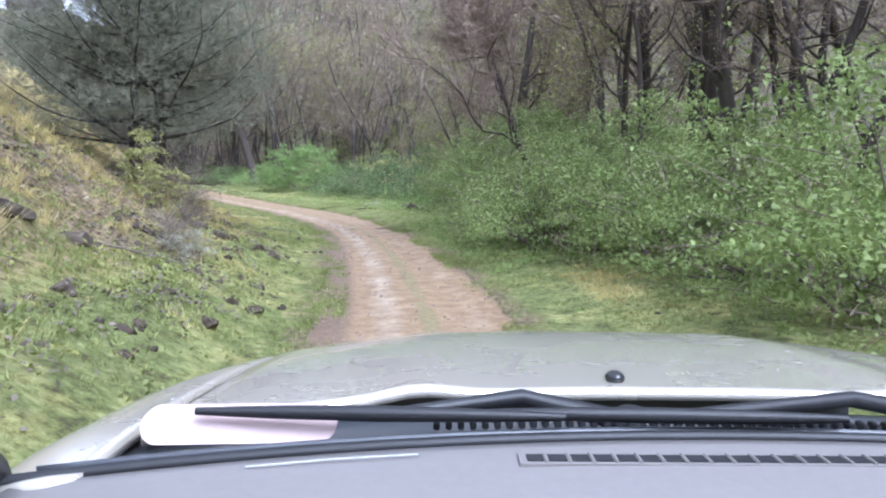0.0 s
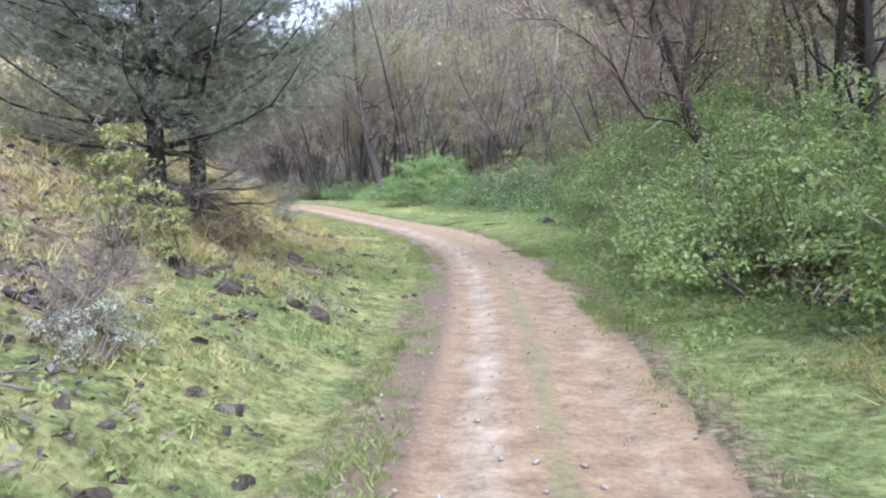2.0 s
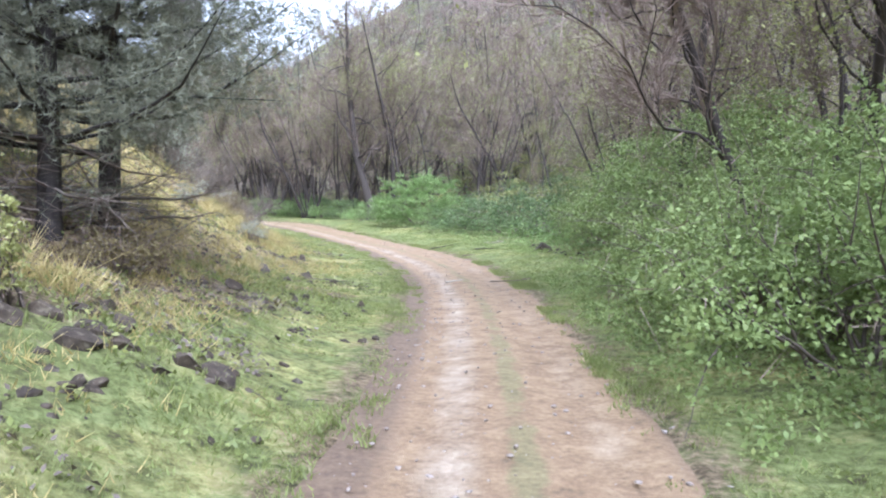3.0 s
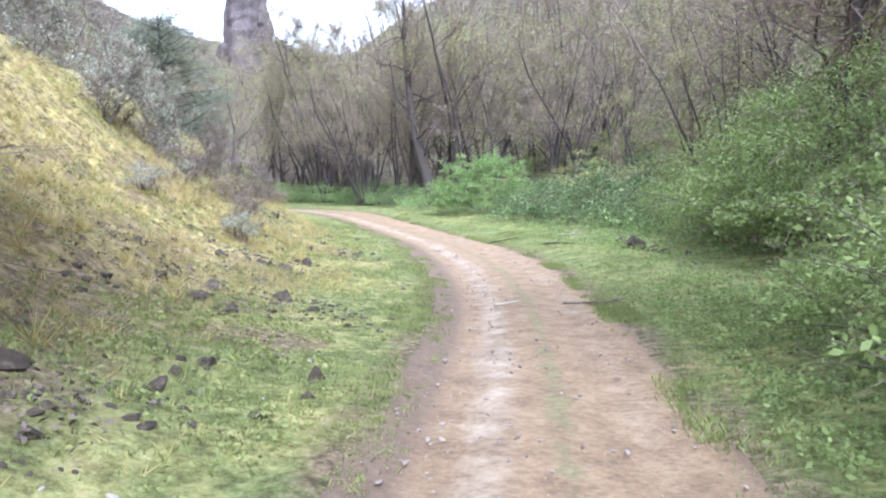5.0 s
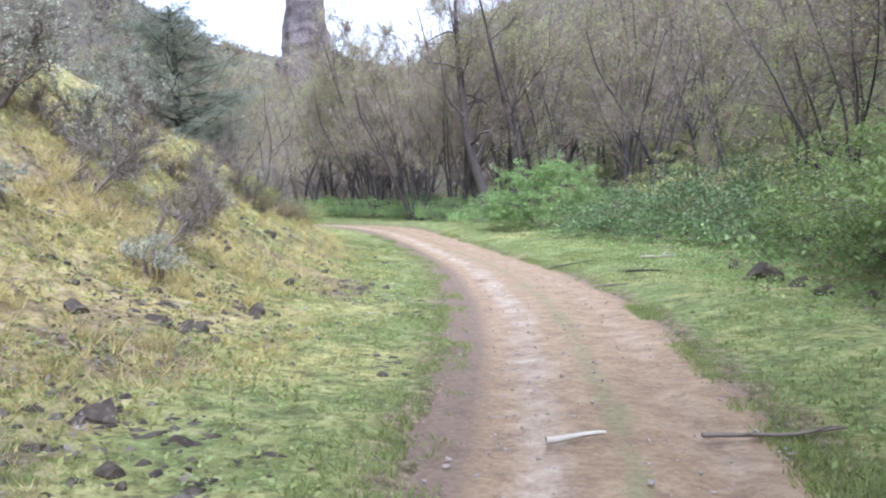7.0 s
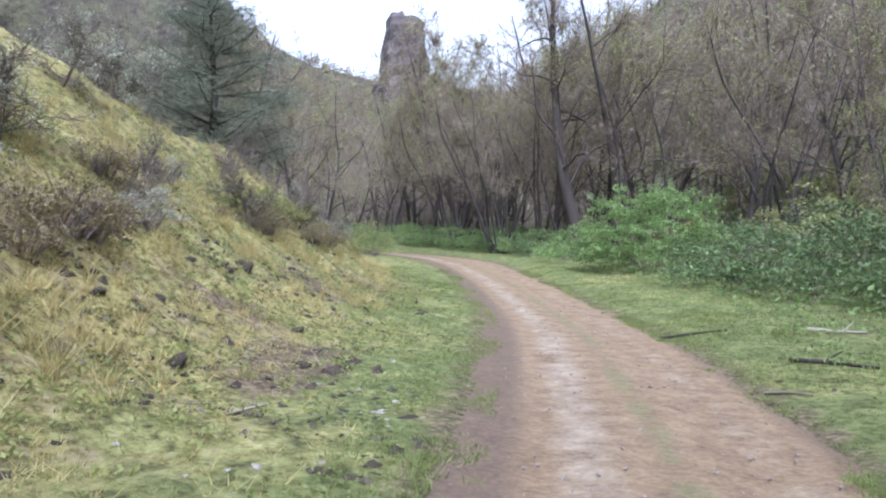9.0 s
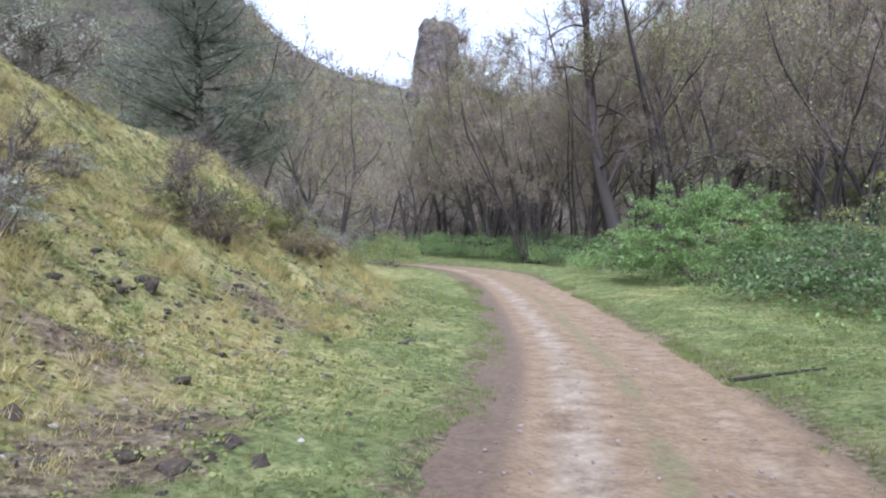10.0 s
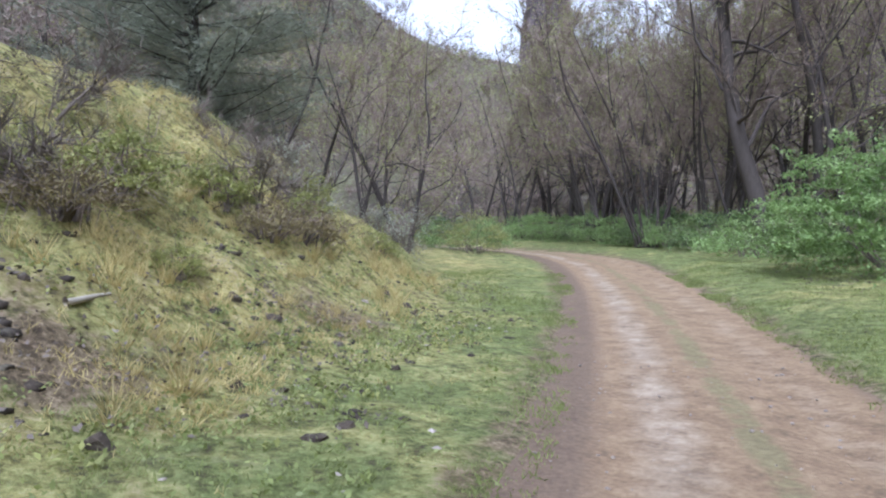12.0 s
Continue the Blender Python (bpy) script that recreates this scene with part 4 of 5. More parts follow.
SAPLING = bush_kind(72, "sapling", "slender bright green leafing sapling on the bank", "bush", "shrubs on the bank", M_YOUNG, 0.36, 2.2, 30, 46, 0.075, 0.3, 10, spreadc=0.17)
SAGE = bush_kind(73, "sagebrush", "silvery grey-green sagebrush on the bank", "bush", "shrubs on the bank", M_SAGE, 0.6, 0.75, 36, 75, 0.036, 0.4, 14, spreadc=0.13)
BROWN = bush_kind(74, "dead_shrub", "brown leafless shrub tangled on the bank", "bush", "shrubs on the bank", M_SCRUB, 0.8, 0.95, 60, 42, 0.055, 0.35, 40, spreadc=0.2)
(dv, df), (dtv, dtf), _ = bare_tree_meshes(78, 1.5, 0.045, lean=(0.5, 0.1), limbs=9, spread=0.8, leaves=0, twigs=420, low=0.1)
SNAG = Kind("dead_branches", "twisted bare grey deadwood shrub on the bank", "bush", "shrubs on the bank",
            [("trunk", mesh_of("trunk", dv, df, [M_DEAD]), ""), ("branchwork", mesh_of("branchwork", dtv, dtf, [M_DEAD]), "")])
SAGE_TALL = []
for seed in (171, 172):
    (sv, sf), (stv, stf), sl = bare_tree_meshes(seed, 1.25, 0.06, lean=(0.5, 0.15), limbs=13, spread=0.95, leaves=2600, twigs=420, low=0.08, rise=(0.15, 0.9), leaf=0.05, puff=0.085, per_puff=34)
    SAGE_TALL.append(Kind("sagebrush", "tall gnarled sagebrush with pale silvery leaf clusters", "bush", "shrubs on the bank",
                          [("trunk", mesh_of("trunk", sv, sf, [M_DEAD]), "grey twisted stems"), ("branchwork", mesh_of("branchwork", stv, stf, [M_DEAD]), ""), ("foliage", mesh_of("foliage", *sl, [M_SAGE]), "")]))
for x, y, k, turn, size in [(-13.3, 30.2, 0, 20, 1.25), (-14.6, 29.4, 1, 100, 1.15), (-12.5, 32.4, 1, 200, 1.0), (-14.5, 34.3, 0, 300, 1.0), (-15.6, 32.6, 1, 40, 1.1), (-18.8, 39.9, 0, 140, 1.35), (-17.4, 37.2, 1, 0, 0.9),
                            (-20.6, 49.3, 1, 250, 0.9), (-26.6, 58.0, 0, 60, 1.5), (-25.4, 57.2, 1, 190, 1.2), (-16.9, 30.6, 0, 210, 1.1)]:
    SAGE_TALL[k].place(x, y, turn, size)
for x, y, turn, size in [(-11.5, 30.6, 0, 1.0), (-12.2, 30.9, 140, 0.9), (-18.4, 42.7, 60, 0.9), (-20.2, 47.5, 180, 1.1), (-18.7, 46.8, 300, 1.0), (-13.9, 36.2, 90, 0.9), (-2.65, 10.1, 30, 0.5), (-9.6, 30.2, 20, 0.8), (-16.2, 42.3, 250, 1.0)]:
    SNAG.place(x, y, turn, size)
for x, y, turn, size in [(-17.1, 43.1, 0, 1.05), (-18.2, 45.6, 80, 0.9), (-20.8, 49.6, 80, 0.85), (-19.6, 48.4, 10, 0.8), (-16.6, 41.2, 10, 0.6), (-19.3, 50.6, 30, 0.6), (-15.4, 43.2, 60, 0.5)]:
    YELLOW.place(x, y, turn, size)
SAPLING.place(-4.06, 13.25, 0, 0.82)
SAPLING.place(-3.3, 13.0, 120, 0.6)
SAPLING.place(-3.65, 12.6, 220, 0.5)
for x, y, turn, size in [(-2.25, 10.2, 0, 0.6), (-8.75, 29.3, 50, 0.85), (-13.1, 36.1, 20, 0.95), (-9.9, 27.6, 200, 0.8), (-15.4, 38.4, 0, 0.7)]:
    SAGE.place(x, y, turn, size)
for x, y, turn, size in [(-11.6, 33.5, 0, 0.9), (-12.1, 34.2, 60, 0.75), (-14.4, 36.0, 100, 0.75), (-12.8, 35.2, 200, 0.6), (-17.4, 46.0, 20, 0.8), (-15.9, 42.0, 300, 0.85), (-18.2, 47.4, 70, 1.0), (-4.6, 16.4, 10, 0.8), (-11.0, 32.6, 140, 0.7), (-15.5, 40.0, 0, 0.4)]:
    BROWN.place(x, y, turn, size)

# ---- grass ----


def grass(name, label, material, boxes, seed, tall, width, blades, gaps=0.0, lean=0.55):
    """Tufts of blades over the ground, one object. boxes: offsets outward from the road's edge, side (1: bank), range of y, tufts a square metre."""
    r = np.random.default_rng(seed)
    pts = []
    for side, (o0, o1), (y0, y1), per in boxes:
        sel = np.where((ROAD_P[:, 1] >= y0) & (ROAD_P[:, 1] < y1) & (ROAD_P[:, 0] > -40))[0]
        n = int((o1 - o0) * len(sel) * 0.25 * per)
        i = r.choice(sel, n)
        d = side * (ROAD_P[i, 2] + r.uniform(o0, o1, n))
        N = np.stack([-ROAD_T[i, 1], ROAD_T[i, 0]], 1)
        xy = ROAD_P[i, :2] + N * d[:, None] + ROAD_T[i] * r.uniform(-0.2, 0.2, n)[:, None]
        ok = wave_noise(xy[:, 0], xy[:, 1], 1.5, seed + 5, 4) + r.normal(0, 0.25, n) > gaps
        pts.append(xy[ok])
    xy = np.concatenate(pts)
    z = height(xy[:, 0], xy[:, 1])
    base = np.repeat(np.c_[xy, z - 0.025], blades, 0)
    m = len(base)
    base[:, :2] += r.normal(0, 0.045, (m, 2))
    vary = 0.8 + 0.5 * wave_noise(xy[:, 0], xy[:, 1], 0.8, seed + 9, 3)
    size = np.repeat(tall * vary * r.uniform(0.5, 1.4, len(xy)), blades) * r.uniform(0.6, 1.2, m)
    d = r.normal(0, lean, (m, 3))
    d[:, 2] = 1.0
    tip = base + d * size[:, None] / 1.25
    v, f = slivers(base, tip, width, r)
    tagged(new(name, mesh_of(name, v, f, [material])), label, "grass", kind="stuff")


grass("grass", "short bright green damp grass along the track", M_GRASS,
      [(1, (-0.1, 3.4), (1, 34), 230), (1, (-0.1, 3.4), (34, 62), 120), (-1, (-0.05, 3.6), (2, 62), 130), (1, (3.4, 8), (3, 52), 70), (-1, (3.6, 6.5), (24, 60), 60)], 81, 0.10, 0.015, 5, 0.02)
grass("edge_grass", "ragged grass tufts creeping over the road edges", M_GRASS, [(1, (-0.45, 0.2), (1, 62), 190), (-1, (-0.38, 0.25), (1, 62), 420)], 84, 0.08, 0.014, 6, 0.12)
grass("dry_grass", "yellow dry tussock grass on the bank", M_DRY, [(1, (1.6, 9.5), (3, 34), 70), (1, (2.2, 9.5), (34, 56), 60), (1, (0.8, 2.0), (3, 50), 14), (-1, (1.2, 2.4), (8, 15), 90)], 82, 0.17, 0.012, 8, 0.28, 0.7)


def low_plants(name, label, material, boxes, seed, leaves, leaf, spread, gaps, lift=0.03, up=0.5):
    """Low leafy or littered clumps close to the ground, one object."""
    r = np.random.default_rng(seed)
    pts = []
    for side, (o0, o1), (y0, y1), per in boxes:
        sel = np.where((ROAD_P[:, 1] >= y0) & (ROAD_P[:, 1] < y1) & (ROAD_P[:, 0] > -40))[0]
        n = int((o1 - o0) * len(sel) * 0.25 * per)
        i = r.choice(sel, n)
        d = side * (ROAD_P[i, 2] + r.uniform(o0, o1, n))
        N = np.stack([-ROAD_T[i, 1], ROAD_T[i, 0]], 1)
        xy = ROAD_P[i, :2] + N * d[:, None] + ROAD_T[i] * r.uniform(-0.2, 0.2, n)[:, None]
        pts.append(xy[wave_noise(xy[:, 0], xy[:, 1], 1.2, seed + 5, 4) + r.normal(0, 0.3, n) > gaps])
    xy = np.repeat(np.concatenate(pts), leaves, 0)
    s = np.repeat(r.uniform(0.5, 1.5, len(xy) // leaves), leaves)
    xy = xy + r.normal(0, spread, xy.shape) * s[:, None]
    z = height(xy[:, 0], xy[:, 1]) + lift + np.abs(r.normal(0, spread * 0.45, len(xy))) * s
    v, f = leaf_quads(np.c_[xy, z], leaf, r, up)
    tagged(new(name, mesh_of(name, v, f, [material])), label, "plants", kind="stuff")


low_plants("herbs", "small fresh green herbs among the bank grass", M_GRASS, [(1, (0.2, 8), (3, 56), 13), (-1, (0.2, 4.5), (3, 60), 6)], 87, 11, 0.05, 0.085, 0.0)
low_plants("thicket_fringe", "tall fresh green weeds at the foot of the thicket", M_THICKET, [(-1, (0.25, 2.2), (13, 27), 26), (-1, (1.8, 3.6), (5, 13), 16), (-1, (1.2, 3.6), (27, 48), 9)], 187, 16, 0.06, 0.13, -0.35, 0.08, 0.4)
low_plants("yellow_herbs", "yellow-olive tufted herbs on the bank", M_YELLOW, [(1, (1.2, 9), (3, 56), 6)], 88, 12, 0.06, 0.09, 0.15)
low_plants("leaf_litter", "brown dead leaves and litter on the bank", M_DEAD, [(1, (1.0, 9), (3, 56), 7), (1, (0.8, 6), (3, 19), 11), (-1, (2.0, 5.0), (3, 60), 3)], 89, 9, 0.06, 0.11, 0.15, 0.012, 0.8)
grass("tussocks", "tall pale tussocks standing out on the bank", M_DRY, [(1, (2.6, 9.0), (4, 54), 8)], 86, 0.40, 0.012, 28, 0.0, 0.55)

# ---- stones ----


def rock_mesh(seed, sharp=0.35):
    r = np.random.default_rng(seed)
    bm = bmesh.new()
    bmesh.ops.create_icosphere(bm, subdivisions=2, radius=0.5)
    planes = [(Vector(r.normal(0, 1, 3)).normalized(), r.uniform(0.15, 0.34)) for _ in range(9)]
    for v in bm.verts:
        for n, k in planes:
            over = v.co.dot(n) - k
            if over > 0:
                v.co -= n * over
        v.co += Vector(r.normal(0, 0.012, 3))
    return bm_mesh("rock", bm, M_ROCK)


ROCKS = [rock_mesh(s) for s in range(100, 106)]


def rock(x, y, size, k=0, label="dark angular basalt rock lying in the grass", sink=0.08):
    ob = new("rock", ROCKS[k % len(ROCKS)])
    r = np.random.default_rng(int(abs(x * 91 + y * 37) * 10))
    z = ground_at(x, y)
    ob.matrix_basis = pose(x, y, z + size * (0.10 - sink), r.uniform(-30, 30), r.uniform(-30, 30), r.uniform(0, 360)) @ Matrix.Diagonal((size * 0.85, size * r.uniform(0.5, 0.8), size * r.uniform(0.45, 0.75), 1))
    return tagged(ob, label, "rock", "rocks on the bank")


for x, y, s, k in [(-0.8, 9.5, 0.34, 0), (-1.25, 8.75, 0.36, 1), (-1.1, 7.45, 0.45, 2), (-1.0, 8.8, 0.42, 3), (-3.0, 12.75, 0.5, 3), (-2.65, 13.1, 0.62, 4), (-2.5, 16.9, 0.34, 5), (-2.55, 19.4, 0.34, 0), (-1.2, 13.05, 0.3, 1),
                   (-2.7, 20.8, 0.42, 2), (-3.45, 19.4, 0.36, 3), (-4.95, 22.75, 0.4, 4), (-7.4, 29.9, 0.5, 5), (-6.95, 27.9, 0.6, 0), (-12.55, 37.95, 0.42, 1), (-15.3, 39.2, 0.4, 2), (-13.95, 46.8, 0.22, 3),
                   (-16.6, 48.2, 0.45, 4), (-2.75, 8.1, 0.7, 5), (-2.05, 6.5, 0.5, 0), (-3.1, 13.8, 0.45, 1), (-3.3, 14.4, 0.4, 2), (-2.2, 14.2, 0.3, 3), (-1.9, 15.2, 0.26, 4), (-3.2, 17.9, 0.3, 5), (-3.6, 20.3, 0.4, 0),
                   (-4.4, 24.2, 0.35, 1), (-5.4, 25.1, 0.5, 2), (-6.1, 24.2, 0.6, 3), (-5.6, 23.0, 0.45, 4), (-7.7, 27.0, 0.55, 5), (-8.4, 29.0, 0.5, 0), (-8.9, 33.1, 0.4, 1), (-9.6, 34.6, 0.4, 2), (-10.1, 36.6, 0.45, 3),
                   (-10.9, 37.8, 0.35, 4), (-11.6, 40.6, 0.4, 5), (-13.0, 42.1, 0.35, 0), (-14.6, 44.2, 0.4, 1), (-12.1, 43.5, 0.22, 2), (-4.1, 18.6, 0.55, 3), (-2.0, 11.2, 0.28, 4), (-1.6, 10.4, 0.22, 5)]:
    rock(x, y, s, k)
pile = np.random.default_rng(131)
for cx, cy, count, spread, size in [(-2.75, 13.4, 9, 0.3, 0.6), (-3.0, 16.0, 6, 0.4, 0.4), (-4.0, 17.6, 7, 0.4, 0.4), (-2.1, 12.5, 6, 0.4, 0.3), (-2.2, 17.4, 5, 0.4, 0.3), (-1.35, 8.9, 4, 0.4, 0.3), (-4.95, 22.8, 6, 0.4, 0.4), (-3.5, 19.5, 6, 0.45, 0.35),
                                    (-7.4, 29.9, 6, 0.4, 0.42), (-6.95, 27.9, 6, 0.4, 0.5), (-6.0, 24.2, 7, 0.5, 0.5), (-4.7, 23.8, 6, 0.4, 0.4), (-8.84, 35.0, 9, 0.45, 0.42), (-10.4, 33.9, 6, 0.4, 0.5), (-8.2, 33.5, 6, 0.35, 0.35),
                                    (-12.5, 38.0, 5, 0.4, 0.4), (-13.8, 44.9, 7, 0.5, 0.4), (-16.4, 48.0, 7, 0.5, 0.42), (-12.0, 42.2, 6, 0.5, 0.35), (-8.3, 30.5, 5, 0.5, 0.4), (-3.2, 7.7, 5, 0.5, 0.5)]:
    for j in range(count):
        rock(cx + pile.normal(0, spread), cy + pile.normal(0, spread), size * pile.uniform(0.4, 1.1), int(pile.integers(0, 6)), "dark broken basalt rock half sunk in the bank", 0.13)
for x, y, size, k in [(-0.1, 36.6, 1.45, 3), (0.65, 34.2, 0.6, 1), (0.5, 35.7, 0.7, 4), (1.3, 33.4, 0.55, 2), (-0.6, 39.4, 0.6, 5)]:
    rock(x, y, size, k, "dark basalt boulder below the thicket", 0.02)


def stones(name, label, material, seed, boxes, lo, hi, drop=0.25, drift=False):
    r = np.random.default_rng(seed)
    bm = bmesh.new()
    bmesh.ops.create_icosphere(bm, subdivisions=1, radius=0.5)
    bv = np.array([v.co for v in bm.verts])
    bf = np.array([[v.index for v in f.verts] for f in bm.faces])
    bm.free()
    vs, fs, n = [], [], 0
    for (d0, d1), (y0, y1), count in boxes:
        sel = np.where((ROAD_P[:, 1] >= y0) & (ROAD_P[:, 1] < y1))[0]
        i = r.choice(sel, count)
        d = r.uniform(min(d0, d1), max(d0, d1), count)
        N = np.stack([-ROAD_T[i, 1], ROAD_T[i, 0]], 1)
        xy = ROAD_P[i, :2] + N * d[:, None] + r.normal(0, 0.15, (count, 2))
        if drift:
            xy = xy[wave_noise(xy[:, 0], xy[:, 1], 1.2, seed, 4) + r.normal(0, 0.2, count) > 0.25]
        z = height(xy[:, 0], xy[:, 1])
        for (x, y), zz in zip(xy, z):
            s = lo + (hi - lo) * r.random() ** 2.5
            v = bv * (1 + r.normal(0, 0.2, (len(bv), 1))) * s * np.array([r.uniform(0.8, 1.7), r.uniform(0.7, 1.1), r.uniform(0.45, 0.85)])
            a = r.uniform(0, 6.28)
            v[:, :2] = v[:, :2] @ np.array([[np.cos(a), -np.sin(a)], [np.sin(a), np.cos(a)]])
            vs.append(v + np.array([x, y, zz + s * (0.2 - drop)]))
            fs.append(bf + n)
            n += len(bv)
    tagged(new(name, mesh_of(name, np.concatenate(vs), np.concatenate(fs), [material])), label, "stones", kind="stuff")


stones("gravel", "pale gravel and small stones on the dirt track", M_STONE, 111, [((-1.5, 1.5), (2, 48), 1500), ((0.3, 1.0), (2, 40), 500)], 0.012, 0.05, 0.40)
stones("rubble", "dark loose stones scattered over the grass bank", M_ROCK, 112, [((1.9, 5.5), (4, 34), 5200), ((4.5, 9), (4, 34), 1500), ((2.4, 8), (34, 54), 3000), ((-2.2, -4.6), (8, 50), 400)], 0.03, 0.20, 0.36, True)
stones("pale_rubble", "pale broken stones among the bank grass", M_STONE, 113, [((2.0, 6.5), (6, 50), 700)], 0.03, 0.12, 0.34, True)

# ---- sticks and logs ----


def stick(x, y, length, turn, radius, material, label, seed, name="stick", twigs=2):
    r = np.random.default_rng(seed)
    p, rad = grow((-length / 2, 0, 0), (1, 0, 0), length, radius, radius * 0.5, r, 8, 0.10)
    p[:, 2] = np.abs(p[:, 2]) * 0.25
    pieces = [tube(p, rad, 6)]
    for _ in range(twigs):
        i = r.integers(2, 7)
        tp, tr = grow(p[i], (0.6, r.normal(0, 0.8), 0.25), length * 0.25, radius * 0.5, 0.004, r, 4, 0.2)
        tp[:, 2] = np.clip(tp[:, 2], 0, None)
        pieces.append(tube(tp, tr, 4))
    ob = new(name, mesh_of(name, *joined(pieces), [material]))
    ux, uy = math.cos(radians(turn)) * length * 0.4, math.sin(radians(turn)) * length * 0.4
    za, zb = ground_at(x - ux, y - uy), ground_at(x + ux, y + uy)
    ob.matrix_basis = pose(x, y, (za + zb) / 2 + radius * 0.7, 0, -math.degrees(math.atan2(zb - za, length * 0.8)), turn)
    return tagged(ob, label, "stick", "fallen sticks")


stick(-1.85, 26.1, 0.5, 35, 0.03, M_PALEWOOD, "bleached pale stick lying on the dirt track", 121, twigs=0)
stick(-0.5, 26.7, 1.1, 25, 0.02, M_DEAD, "thin dark curved twig at the edge of the track", 122)
stick(-5.05, 42.4, 1.35, 20, 0.032, M_BARK, "dark fallen branch lying on the grass verge", 123, "branch", 0)
stick(-2.66, 39.3, 1.3, -30, 0.04, M_BARK, "fallen grey branch lying on the grass verge", 124, "branch")
stick(-2.4, 43.1, 1.5, -5, 0.05, M_PALEWOOD, "long pale branch lying in the grass", 125, "branch")
stick(-3.1, 37.5, 0.6, 5, 0.025, M_DEAD, "short dark stick beside the track", 126, twigs=1)
stick(-7.5, 32.6, 0.6, 118, 0.02, M_PALEWOOD, "small forked bleached stick in the grass", 127)
stick(-13.9, 41.5, 0.7, 120, 0.04, M_PALEWOOD, "weathered pale log on the bank", 128, "log", 0)
stick(-2.5, 9.0, 1.3, 40, 0.022, M_DEAD, "dead branch lying on the bank", 129)
stick(-2.6, 10.4, 1.0, 10, 0.04, M_BARK, "dark weathered branch on the bank", 130, "branch")

# ---- rock spire on the canyon rim ----


def cliff_material():
    m = Mat("weathered_canyon_rock", 0.9, 0.2)
    a, f = m.noise(0.35, 8, 0.7, stretch=(1, 1, 0.35)), m.noise(2.5, 6)
    m.color(m.ramp(m.mix(0.4, a, f), [(0.32, (0.05, 0.042, 0.042)), (0.5, (0.125, 0.102, 0.098)), (0.68, (0.22, 0.18, 0.17))])).bump(a, 1.0, 0.6)
    return m.m


M_CLIFF = cliff_material()


def spire(x, y, top, wide, seed, label):
    """A blocky pinnacle of columnar rock with a broken top and a lower shoulder."""
    r = np.random.default_rng(seed)
    base = ground_at(x, y) - 8
    whole = new("rock_spire")
    tagged(whole, label, "rock")
    whole.matrix_basis = pose(x, y, base)
    across = Vector((x - MID[0], y - MID[1], 0)).normalized()
    side = Vector((across.y, -across.x, 0))
    blocks = [(-0.42, 0.0, 0.58, 1.0), (0.30, 0.1, 0.60, 0.975), (-0.05, -0.4, 0.55, 0.93), (0.1, 0.5, 0.65, 0.9), (-0.72, 0.2, 0.32, 0.80), (0.80, 0.0, 0.34, 0.74),
              (1.25, 0.2, 0.45, 0.56), (1.9, 0.3, 0.5, 0.50), (-1.0, 0.3, 0.38, 0.50)]
    for u, v, rad, tall in blocks:
        bm = bmesh.new()
        c = side * (u * wide) + across * (v * wide)
        rows, sides, rings = 18, 9, []
        shape = [1 + r.normal(0, 0.13) for _ in range(sides)]
        for j in range(rows + 1):
            f = j / rows
            step = 1 + 0.10 * math.sin(7 * f + u * 5) + r.normal(0, 0.045)
            cap = 1.0 if j < rows - 1 else (0.9 if j < rows else 0.55)
            ring = []
            for k in range(sides):
                a = 2 * math.pi * (k + 0.3 * u) / sides
                q = rad * wide * shape[k] * step * cap * (1.0 + 0.22 * (1 - f)) * (1 + r.normal(0, 0.05))
                ring.append(bm.verts.new((c.x + q * math.cos(a), c.y + q * math.sin(a), (top - base) * tall * f + r.normal(0, 0.3))))
            rings.append(ring)
        for a, b in zip(rings, rings[1:]):
            for k in range(sides):
                bm.faces.new((a[k], a[(k + 1) % sides], b[(k + 1) % sides], b[k]))
        bm.faces.new(rings[-1])
        part("rock_column", bm_mesh("rock_column", bm, M_CLIFF), whole)


spire(-81, 152, 48.2, 4.3, 3, "tall brown rock spire on the canyon rim")

# ---- the car whose windscreen the view begins behind ----
CAR_X, CAR_Y = 1.62, 0.03
CAR_MID = 0.105


def slab(verts_grid, thick, name, material, smooth=True):
    """A bent sheet of given thickness from a grid of points [row][column]."""
    g = np.asarray(verts_grid, float)
    n, k, _ = g.shape
    top, low = g.reshape(-1, 3), g.reshape(-1, 3) - np.array([0, 0, thick])
    q = np.arange(n * k).reshape(n, k)
    f = np.stack([q[:-1, :-1], q[:-1, 1:], q[1:, 1:], q[1:, :-1]], -1).reshape(-1, 4)
    faces = [f, f[:, ::-1] + n * k]
    rim = np.r_[q[0], q[1:, -1], q[-1, ::-1][1:], q[::-1, 0][1:]]
    a, b = rim[:-1], rim[1:]
    faces.append(np.stack([a, a + n * k, b + n * k, b], -1))
    me = mesh_of(name, np.concatenate([top, low]), np.concatenate(faces), [material])
    if smooth:
        for p in me.polygons[: len(f)]:
            p.use_smooth = True
    return me


def box_mesh(name, material, x0, x1, y0, y1, z0, z1, bevel=0.01):
    bm = bmesh.new()
    bmesh.ops.create_cube(bm, size=1)
    for v in bm.verts:
        v.co = Vector((x0 + (v.co.x + 0.5) * (x1 - x0), y0 + (v.co.y + 0.5) * (y1 - y0), z0 + (v.co.z + 0.5) * (z1 - z0)))
    bmesh.ops.bevel(bm, geom=bm.edges[:], offset=bevel, segments=2, affect="EDGES")
    return bm_mesh(name, bm, material)


